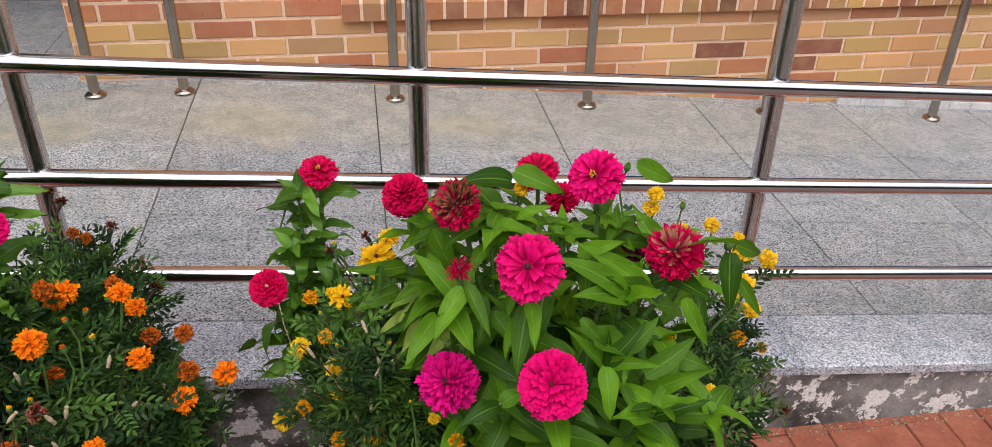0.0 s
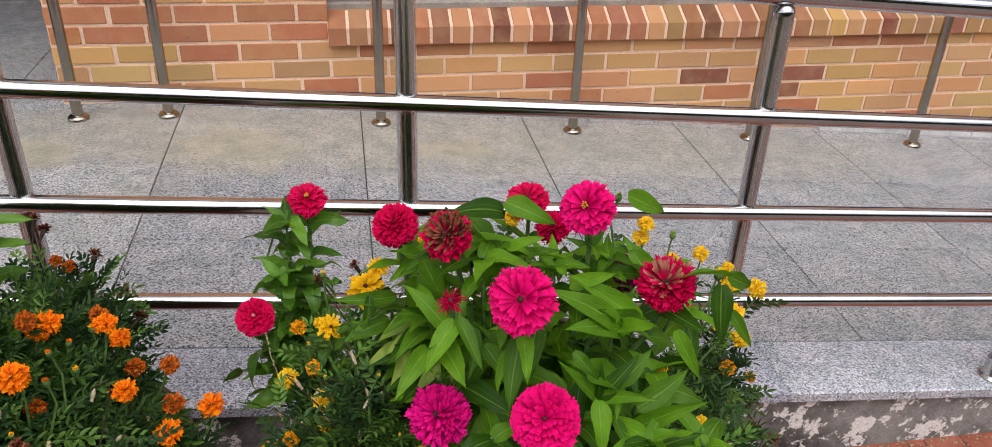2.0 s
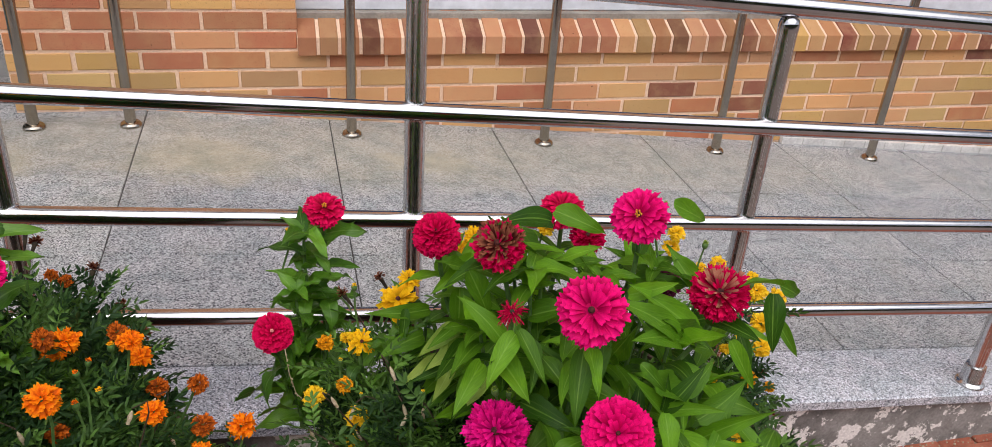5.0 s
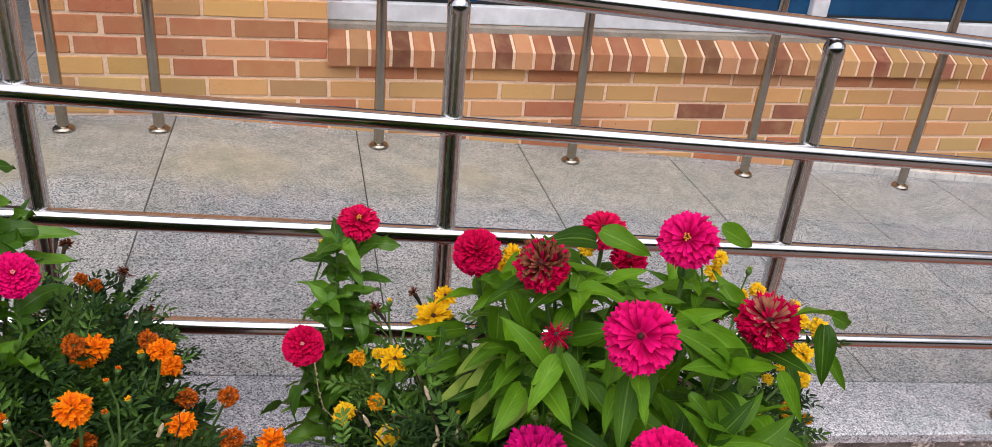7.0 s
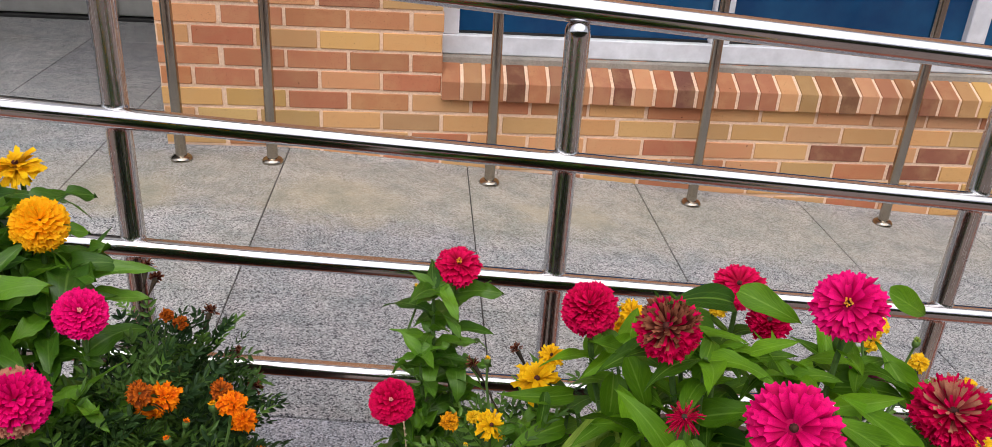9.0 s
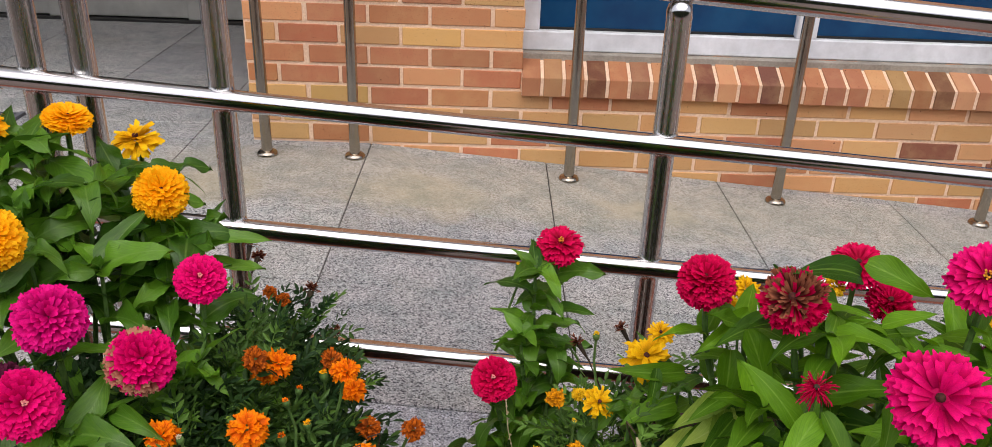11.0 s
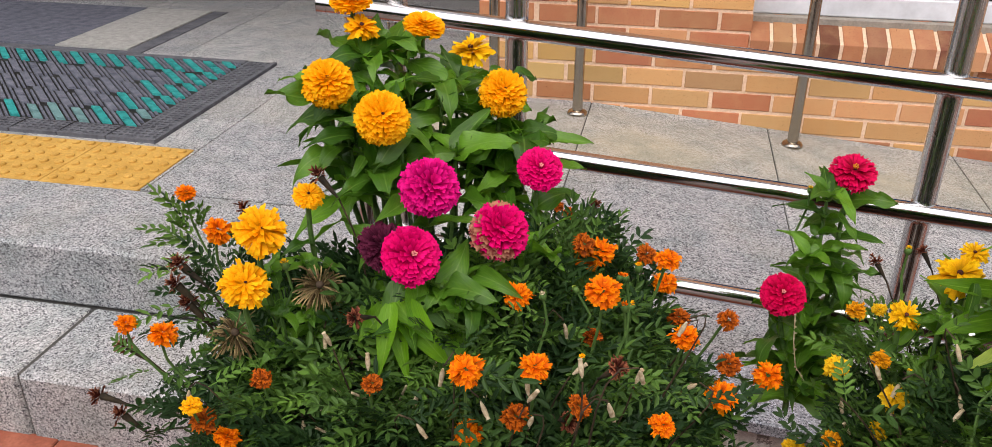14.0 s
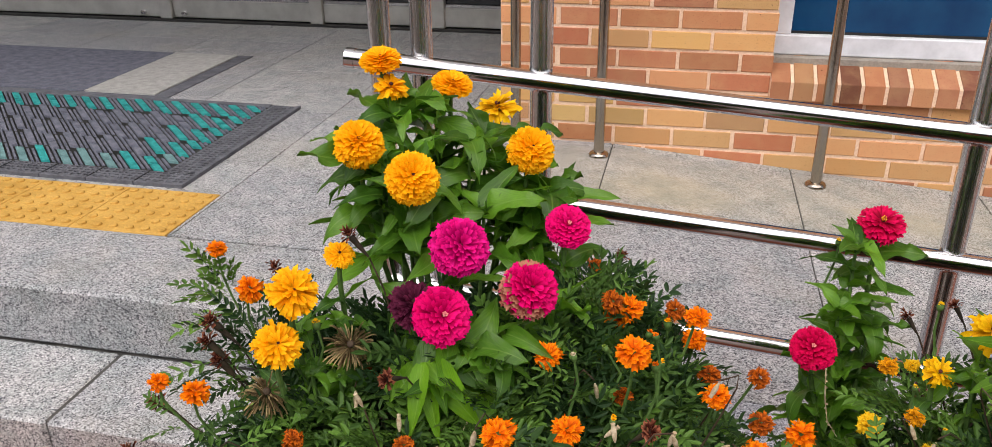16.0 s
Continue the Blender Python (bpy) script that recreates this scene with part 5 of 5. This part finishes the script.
orange_bush = marigold("marigold_bush", "bushy orange marigolds with withered heads in a brown pot", (-0.455, -2.12, 0.74), 0.265, 0.185, 0.76, 0.95, 2900, left_heads, left_spent, left_pods, 3, 0.68,
         [((-0.33, -2.04, 0.93), 0.045, 140), ((-0.29, -2.03, 0.87), 0.05, 150), ((-0.74, -2.09, 0.89), 0.05, 45), ((-0.80, -2.02, 0.92), 0.025, 18), ((-0.22, -2.09, 0.85), 0.04, 110), ((-0.345, -1.79, 0.82), 0.04, 70), ((-0.34, -1.82, 0.76), 0.06, 170), ((-0.40, -1.78, 0.84), 0.035, 55), ((-0.40, -1.82, 0.78), 0.05, 90)])

yellow_heads = [((-0.040, -2.04, 0.860), 0.0145, W_), ((0.007, -2.096, 0.869), 0.0145, W_), ((0.007, -2.08, 0.812), 0.0110, W_), ((-0.038, -2.08, 0.792), 0.0120, AMBER), ((-0.069, -2.06, 0.753), 0.0150, W_),
                ((0.048, -2.12, 0.769), 0.0175, DEEP_YELLOW), ((0.004, -2.10, 0.747), 0.0120, AMBER), ((-0.023, -2.0, 0.910), 0.0110, AMBER), ((-0.003, -2.06, 0.889), 0.0105, AMBER),
                ((0.004, -1.99, 0.908), 0.0085, W_), ((0.152, -1.97, 1.015), 0.0150, DEEP_YELLOW), ((0.165, -1.99, 1.045), 0.0150, DEEP_YELLOW), ((0.265, -1.97, 1.041), 0.0120, W_),
                ((0.123, -2.20, 0.863), 0.0075, W_), ((0.145, -2.24, 0.864), 0.0095, AMBER)]
yellow_heads += [((0.581, -2.018, 0.893), 0.0160, W_), ((0.628, -1.97, 0.810), 0.0155, W_), ((0.653, -1.943, 0.880), 0.0155, W_), ((0.595, -1.858, 0.894), 0.0135, W_), ((0.472, -2.189, 0.852), 0.0130, W_),
                 ((0.587, -1.98, 0.843), 0.0120, W_), ((0.604, -1.96, 0.907), 0.0160, W_), ((0.591, -1.96, 0.933), 0.0090, W_), ((0.498, -1.97, 0.962), 0.0090, W_), ((0.606, -1.99, 0.769), 0.0130, AMBER),
                 ((0.624, -1.99, 0.708), 0.0110, DEEP_YELLOW), ((0.653, -1.98, 0.737), 0.0090, AMBER), ((0.452, -1.97, 1.019), 0.0120, W_), ((0.448, -1.97, 0.999), 0.0125, W_),
                 ((0.398, -2.20, 0.955), 0.0110, DEEP_YELLOW), ((0.480, -2.10, 0.919), 0.0075, W_), ((0.412, -2.22, 0.858), 0.0095, DEEP_YELLOW)]
yellow_spent = [((0.648, -1.96, 0.748), 0.010), ((0.644, -1.96, 0.713), 0.011), ((0.689, -1.95, 0.660), 0.011), ((0.694, -1.95, 0.604), 0.010), ((0.741, -1.95, 0.565), 0.012), ((0.005, -1.93, 0.935), 0.009), ((0.055, -1.92, 0.95), 0.009)]
yellow_pods = [(0.03, -2.12, 0.80), (0.06, -2.12, 0.87), (0.01, -2.10, 0.84), (0.08, -2.14, 0.90), (-0.02, -2.06, 0.79), (0.05, -2.13, 0.83), (0.52, -2.18, 0.80), (0.55, -2.12, 0.78), (0.048, -2.11, 0.938), (-0.019, -2.11, 0.904), (0.002, -2.11, 0.886), (-0.045, -2.11, 0.857), (0.063, -2.11, 0.88)]
yellow_bush = marigold("marigold_bush", "yellow marigolds with fine dark leaves in a brown pot", (0.28, -2.06, 0.76), 0.275, 0.16, 0.69, 0.825, 2300, yellow_heads, yellow_spent, yellow_pods, 5, 0.85,
         [((0.575, -1.98, 0.74), 0.040, 45), ((0.03, -2.05, 0.78), 0.04, 110), ((0.57, -1.98, 0.66), 0.045, 50), ((0.085, -2.11, 0.82), 0.045, 170), ((0.03, -1.98, 0.83), 0.035, 70), ((0.52, -2.12, 0.75), 0.045, 90), ((0.49, -2.18, 0.72), 0.05, 90), ((0.08, -2.2, 0.73), 0.05, 150), ((0.22, -2.27, 0.76), 0.05, 140), ((0.36, -2.27, 0.75), 0.05, 120)], fresh=0.24)


def bud(parent, place, r, tip=YELLOW, drop=0.07):
    """A closed bud in its green calyx, on a thin stem."""
    q, r = Vector(place) - parent.location, r * 0.78
    lean = Vector((rng.gauss(0, 0.15), -0.15 + rng.gauss(0, 0.1), 1)).normalized()
    bm = lathe([(r * 0.35, -r * 1.3), (r * 0.8, -r * 0.9), (r * 1.0, 0.0), (r * 0.92, r * 0.7), (r * 0.6, r * 1.05)], 10)
    bmesh.ops.transform(bm, matrix=Matrix.Translation(q) @ turn_to(lean), verts=bm.verts)
    ob = part("bud", bm, STEM, parent, "closed flower bud", smooth=True)
    v, f, _ = petals(rng, r * 0.85, r * 1.5, 2, r * 0.34, 1.0, 0.5, 0.5, 0.1, 0.1, 0.1, 0.4, 0.0, 0.0, 3)
    tip_ob = mesh_part("bud_tip", toned(raw_mesh("bud_tip", v, f, tip), 3), None, ob)
    tip_ob.matrix_basis = Matrix.Translation(q + lean * r * 0.3) @ turn_to(lean)
    foot = q - lean * r * 1.2
    part("stem", tube([foot - Vector((rng.gauss(0, 0.01), 0.01, drop)), foot - lean * drop * 0.4, foot], [0.0016, 0.0014, 0.0013], 5), STEM, parent, smooth=True)


# a dry seed stalk hangs below the lower head
stalk = [Vector(p) - slim.location for p in ((-0.073, -1.935, 0.855), (-0.069, -1.94, 0.815), (-0.062, -1.94, 0.783), (-0.048, -1.94, 0.762))]
bm = tube(stalk, [0.0009, 0.0008, 0.0007, 0.0005], 5)
for k in range(14):
    p = stalk[k // 5].lerp(stalk[k // 5 + 1], (k % 5) / 5)
    bmesh.ops.create_icosphere(bm, subdivisions=1, radius=rng.uniform(0.0011, 0.0019), matrix=Matrix.Translation(p + Vector((rng.uniform(-1, 1), -0.5, 0)) * 0.0016))
part("dry_stalk", bm, POD, slim, "pale dry seed stalk", smooth=True)
bud(slim, (-0.061, -1.82, 0.970), 0.0050, LEMON, 0.05)
bud(small, (-0.604, -2.19, 1.001), 0.0055, LEMON)
for place in ((0.139, -2.225, 0.993), (0.155, -2.225, 0.988), (0.369, -2.08, 1.120)):
    bud(pink, place, 0.0055, LEAF_TIP)
for place, r_, tip in (((-0.282, -2.06, 0.952), 0.0048, ORANGE), ((-0.266, -2.10, 0.942), 0.0052, YELLOW), ((-0.263, -2.03, 0.949), 0.0060, YELLOW), ((-0.345, -2.20, 1.004), 0.0042, POD),
                       ((-0.320, -2.15, 0.985), 0.0040, LEAF_TIP), ((-0.306, -2.20, 0.941), 0.0042, YELLOW), ((-0.273, -2.14, 0.998), 0.0046, ORANGE), ((-0.271, -2.17, 0.983), 0.0052, ORANGE),
                       ((-0.303, -2.25, 0.975), 0.0040, YELLOW), ((-0.147, -2.10, 0.841), 0.0042, LEAF_TIP)):
    bud(orange_bush, place, r_, tip)
for place, r_, tip in (((0.015, -2.0, 0.987), 0.0050, LEMON), ((-0.007, -2.05, 0.915), 0.0040, LEMON), ((0.013, -2.10, 0.901), 0.0035, LEMON), ((0.076, -2.15, 0.938), 0.0035, LEMON),
                       ((0.480, -2.0, 1.014), 0.0055, LEAF_TIP), ((0.547, -2.02, 0.959), 0.0085, LEMON), ((0.097, -2.20, 0.889), 0.0035, LEMON)):
    bud(yellow_bush, place, r_, tip)

lay_leaves(pink, PINK_AT, [
    ((0.298, -2.290, 1.001), (0.330, -2.300, 1.052)), ((0.298, -2.290, 1.000), (0.337, -2.320, 1.034)), ((0.294, -2.300, 1.007), (0.289, -2.345, 0.977)), ((0.296, -2.290, 1.003), (0.300, -2.290, 1.042)),
    ((0.295, -2.290, 1.002), (0.255, -2.310, 1.054)), ((0.344, -2.280, 0.941), (0.391, -2.310, 1.013)), ((0.332, -2.280, 0.932), (0.384, -2.320, 0.904)), ((0.322, -2.280, 0.960), (0.331, -2.320, 0.944)),
    ((0.330, -2.240, 1.048), (0.276, -2.270, 1.094)), ((0.330, -2.240, 1.050), (0.364, -2.260, 1.106)), ((0.324, -2.240, 1.056), (0.263, -2.250, 1.124)), ((0.333, -2.240, 1.046), (0.349, -2.280, 1.087)),
    ((0.220, -2.250, 1.057), (0.196, -2.300, 1.009)), ((0.220, -2.260, 1.066), (0.219, -2.310, 1.049)), ((0.169, -2.220, 0.971), (0.202, -2.280, 0.987)), ((0.129, -2.200, 1.012), (0.091, -2.250, 1.004)),
    ((0.143, -2.210, 1.027), (0.163, -2.270, 1.021)), ((0.151, -2.200, 1.036), (0.117, -2.180, 1.089)), ((0.176, -2.220, 0.895), (0.179, -2.280, 0.904))], 1.05, FRESH_LEAVES)

lay_leaves(pink, PINK_AT, [
    ((0.122, -2.12, 0.951), (0.13, -2.17, 0.963)), ((0.127, -2.1, 0.907), (0.085, -2.13, 0.91)), ((0.133, -2.14, 0.904), (0.095, -2.17, 0.916)),
    ((0.129, -2.12, 0.98), (0.091, -2.17, 0.984)), ((0.129, -2.1, 0.994), (0.089, -2.13, 0.992)), ((0.125, -2.08, 0.941), (0.084, -2.11, 0.939)),
    ((0.137, -2.15, 0.941), (0.106, -2.2, 0.943)), ((0.119, -2.07, 0.899), (0.082, -2.1, 0.901)), ((0.1, -2.05, 0.928), (0.065, -2.08, 0.922))], 1.15, FRESH_LEAVES)

lay_leaves(mixed, (-0.44, -2.08, 0.72), [
    ((-0.49, -2.19, 0.973), (-0.438, -2.24, 0.949)), ((-0.488, -2.18, 0.967), (-0.459, -2.23, 0.953)), ((-0.493, -2.2, 0.976), (-0.482, -2.25, 0.938)), ((-0.502, -2.19, 0.967), (-0.511, -2.23, 0.955)),
    ((-0.486, -2.15, 0.955), (-0.424, -2.18, 0.932)), ((-0.497, -2.15, 0.954), (-0.442, -2.18, 0.957)), ((-0.517, -2.17, 0.964), (-0.541, -2.2, 0.942)), ((-0.487, -2.2, 0.964), (-0.471, -2.24, 0.92))], 1.15, FRESH_LEAVES)

# leaves that would smother a bloom are pruned, as the blooms stand clear of the foliage
bpy.context.view_layer.update()
blooms = []
for ob in bpy.data.objects:
    if ob.name.split(".")[0] == "bloom" and ob.parent.name.startswith("zinnia"):
        c = ob.matrix_world @ Vector((0, 0, 0.012))
        R = max(ob.dimensions.x, ob.dimensions.y) / 2
        if R > 0.017 and not (c.y > -2.06 and c.x > 0.2) and not (c.y > -2.03 and c.x > 0.0):
            blooms.append((c, R))
smothering = []
for ob in bpy.data.objects:
    if ob.name.split(".")[0] == "leaf":
        pts = [ob.matrix_world @ v.co for v in ob.data.vertices]
        centre = pts[len(pts) // 2]
        hit = 0
        for c, R in blooms:
            if (centre - c).length > 0.35:
                continue
            for eye in (Vector((0.0, -2.9, 1.5)), Vector((-0.15, -2.85, 1.45)), Vector((-0.25, -2.9, 1.42))):
                d = (eye - c).normalized()
                inside = sum(1 for p in pts if 0.0 < (p - c).dot(d) < 0.35 and ((p - c) - d * (p - c).dot(d)).length < 0.82 * R)
                hit = max(hit, inside)
        if hit >= 8:
            smothering.append(ob)
for ob in smothering:
    bpy.data.objects.remove(ob)
leaf_at(pink, (0.468, -2.19, 1.073), Vector((-0.087, -0.03, 0.041)), 0.085, (0, 0.3, 1), 0.0, FRESH_LEAVES[2:3], PINK_AT)


# ---- pieces of the setting: granite slabs, bricks, pavers ----
CROSS = [-1.10, -0.5, 0.097, 0.690, 1.294, 1.89, 2.49, 3.09, 3.69, 4.29, 4.89, 5.49]
ROWS_Y = [-1.405, -0.955, -0.502, -0.046, -0.0015]
for x0, x1 in zip(CROSS, CROSS[1:]):
    for y0, y1 in zip(ROWS_Y, ROWS_Y[1:]):
        if x0 > -1.0 or y0 > -1.0:
            sloped_slab("granite_slab", x0, x1, y0, y1, GRANITE, ramp_base)
sloped_slab("granite_slab", -0.83, -0.5, -1.405, -0.955, GRANITE, ramp_base)
slab("granite_slab", -1.10, -0.83, -1.003, -0.955, LANDING, GRANITE, landing_base)
for x0, x1 in ((-0.83, -0.5), (-0.5, 1.0), (1.0, 2.49), (2.49, 3.69), (3.69, 5.49)):
    sloped_slab("edge_slab", x0, x1, -1.597, -1.405, GRANITE_EDGE, ramp_base, 0.030, 0.0006, 0.0, 0.004)
LX = [-6.4, -5.8, -5.2, -4.6, -4.0, -3.4, -2.8, -2.2, -1.605, -1.10]
LY = [-1.003, -0.45, 0.15, 0.75, 1.3, 1.75]
for x0, x1 in zip(LX, LX[1:]):
    for y0, y1 in zip(LY, LY[1:]):
        if not (x0 > -1.2 and y0 > -0.1):
            slab("granite_slab", x0, x1, y0, y1, LANDING, GRANITE, landing_base, gap=0.0016)
for y0, y1 in zip([-0.0015, 0.75, 1.3], [0.75, 1.3, 1.75]):
    slab("granite_slab", -1.10, -0.9, y0, y1, LANDING, GRANITE, landing_base, gap=0.001)
slab("edge_slab", -6.4, -2.9, -1.335, -1.003, LANDING, GRANITE, landing_base, 0.165, 0.0014, 0.009)
slab("edge_slab", -2.9, -0.832, -1.335, -1.003, LANDING, GRANITE, landing_base, 0.165, 0.0008, 0.009)
for x0, x1 in ((-6.4, -3.1), (-3.1, -1.565), (-1.565, -0.832)):
    slab("edge_slab", x0, x1, -1.612, -1.327, TREAD, GRANITE, step_base, 0.19, 0.0024, 0.007)


def brick_mesh(w, h, d, bevel=0.0016):
    bm = box(0, w, 0, d, 0, h, bevel)
    me = bpy.data.meshes.new("brick")
    bm.to_mesh(me)
    bm.free()
    me.materials.append(BRICK)
    return me


TONES = {"y": (0.61, 0.360, 0.150), "o": (0.63, 0.335, 0.158), "r": (0.49, 0.198, 0.104), "d": (0.26, 0.105, 0.068), "t": (0.50, 0.305, 0.14)}
# the tone of each brick, course by course upwards, from the corner at the entrance
COURSES = {
    -6: "oyoroyooroyooryoyorooyo", -5: "royoyrooyooyroyoroyyooy", -4: "oryooyroroyooryooyrooyo",
    -3: "oroorooooroordyoooyroro", -2: "orooroooroododyyyoyrooy", -1: "oyyytotoyyooooyoootyoyo", 0: "yyrrorrorooooorroodororo",
    1: "rrror", 2: "rrrrr", 3: "oroyy", 4: "orrro", 5: "yooro", 6: "royor"}
BRICKS = {}
rng = random.Random(11)
for k, tones in COURSES.items():
    z = 0.60 + 0.067 * k
    x, i = -0.9, 0
    half = k % 2 == 1
    end = -0.001 if k >= 1 else 3.6
    while x < end - 0.02:
        w = 0.095 if half and i == 0 else 0.19
        if k >= 1:
            w = min(w, end - x)
        key = round(w, 3)
        if key not in BRICKS:
            BRICKS[key] = brick_mesh(w - 0.0015, 0.0558, 0.06)
        ob = mesh_part("brick", BRICKS[key], None, wall)
        ob.location = (x + 0.0015 * rng.uniform(-1, 1) + (0.005 if i or half else 0.0), rng.uniform(-0.0035, -0.0005), z + rng.uniform(-0.001, 0.001))
        ob.rotation_euler = (0, radians(rng.uniform(-0.25, 0.25)), 0)
        c = TONES[tones[i % len(tones)]]
        ob.color = (*[min(1, a * rng.uniform(0.92, 1.08)) for a in c], 1)
        x += w + 0.01
        i += 1

# the sill: bricks on edge, sloping out
bm = bmesh.new()
w = 0.0605
prof = [(-0.030, 0.650), (-0.030, 0.713), (0.100, 0.772), (0.128, 0.705)]
va = [[bm.verts.new((x, y, z)) for y, z in prof] for x in (0, w)]
bm.faces.new(va[0])
bm.faces.new(va[1][::-1])
for a in range(4):
    bm.faces.new((va[0][a], va[1][a], va[1][(a + 1) % 4], va[0][(a + 1) % 4]))
bmesh.ops.recalc_face_normals(bm, faces=bm.faces)
bmesh.ops.bevel(bm, geom=list(bm.edges), offset=0.0016, segments=1, affect="EDGES")
sill_mesh = bpy.data.meshes.new("sill_brick")
bm.to_mesh(sill_mesh)
bm.free()
sill_mesh.materials.append(BRICK)
sill = tagged(part("window_sill", bmesh.new(), MORTAR), "sloping sill of bricks on edge", "window sill", kind="structure")
bm = bmesh.new()
vs = [[bm.verts.new((x, y, z)) for y, z in ((-0.026, 0.653), (-0.026, 0.711), (0.100, 0.768), (0.12, 0.70))] for x in (0.0, 3.62)]
bm.faces.new(vs[0])
bm.faces.new(vs[1][::-1])
for a in range(4):
    bm.faces.new((vs[0][a], vs[1][a], vs[1][(a + 1) % 4], vs[0][(a + 1) % 4]))
bmesh.ops.recalc_face_normals(bm, faces=bm.faces)
part("sill_mortar", bm, MORTAR, sill)
tones = "rordrrordordrrrrotrdorrdrtyyodyooroyrodorryodrorryorod"
for k in range(50):
    ob = mesh_part("sill_brick", sill_mesh, None, sill)
    ob.location = (0.001 + 0.0716 * k, rng.uniform(-0.001, 0.001), rng.uniform(-0.0008, 0.0008))
    ob.color = (*[min(1, a * rng.uniform(0.72, 0.92)) for a in TONES[tones[k % len(tones)]]], 1)

bm = bmesh.new()
for k in range(14):
    x0 = 1.92 + 0.1 * k
    b0 = len(bm.verts)
    box(x0 + 0.001, x0 + 0.099, -0.022, 0.003, -0.01, 0.030, 0.002, bm)
for v in bm.verts:
    v.co.z += ramp_z(v.co.x)
tagged(part("base_tiles", bm, SKIRT, wall), kind="stuff")

# clay pavers in herringbone along the foot of the ramp and the step
pm = bpy.data.meshes.new("paver")
bm = box(0.0015, 0.1985, 0.0015, 0.0985, -0.05, 0.0, 0.003)
bm.to_mesh(pm)
bm.free()
pm.materials.append(PAVER)
pavement = tagged(part("pavement", box(-6.4, 5.5, -2.1, -1.58, GROUND - 0.011, GROUND - 0.006), JOINT), "red clay pavers laid in herringbone", "pavement", kind="structure")
far_v, far_f = [], []
for i in range(-64, 54):
    for j in range(-21, -15):
        c = (i - j) % 4
        x, y = i * 0.1, j * 0.1
        if c not in (0, 3) or y > -1.55:
            continue
        z = GROUND + rng.uniform(-0.002, 0.002)
        if y > -2.05 and -2.4 < x < 2.3:
            ob = mesh_part("paver", pm, None, pavement)
            ob.location, ob.rotation_euler = ((x, y, z), (0, 0, 0)) if c == 0 else ((x + 0.1, y, z), (0, 0, radians(90)))
        else:
            w, d = (0.2, 0.1) if c == 0 else (0.1, 0.2)
            b0 = len(far_v)
            for q, zz in ((0.0015, z - 0.02), (0.004, z)):
                far_v.extend(((x + q, y + q, zz), (x + w - q, y + q, zz), (x + w - q, y + d - q, zz), (x + q, y + d - q, zz)))
            far_f.append((b0 + 4, b0 + 5, b0 + 6, b0 + 7))
            far_f.extend((b0 + k, b0 + (k + 1) % 4, b0 + 4 + (k + 1) % 4, b0 + 4 + k) for k in range(4))
tagged(mesh_part("paver_field", raw_mesh("paver_field", far_v, far_f, PAVER, False), None, pavement), kind="stuff")

# grit and bits of mortar gathered along the foot of the ramp
vs, fs = [], []
for k in range(420):
    x, y, s_ = rng.uniform(0.5, 2.3), -1.583 - abs(rng.gauss(0, 0.018)), rng.uniform(0.0015, 0.005)
    b0 = len(vs)
    for dx, dy, dz in ((1, 0, 0), (-0.5, 0.8, 0.1), (-0.6, -0.8, 0), (0, 0, 1)):
        vs.append((x + s_ * dx * rng.uniform(0.7, 1.2), y + s_ * dy * rng.uniform(0.7, 1.2), GROUND + s_ * dz))
    fs.extend(((b0, b0 + 1, b0 + 3), (b0 + 1, b0 + 2, b0 + 3), (b0 + 2, b0, b0 + 3)))
grit = tagged(mesh_part("grit", raw_mesh("grit", vs, fs, rough_material("sandy_grit", (0.25, 0.2, 0.13), (0.5, 0.42, 0.3), 90, 0.95), False), None), "loose sandy grit along the foot of the ramp", "grit", kind="stuff")
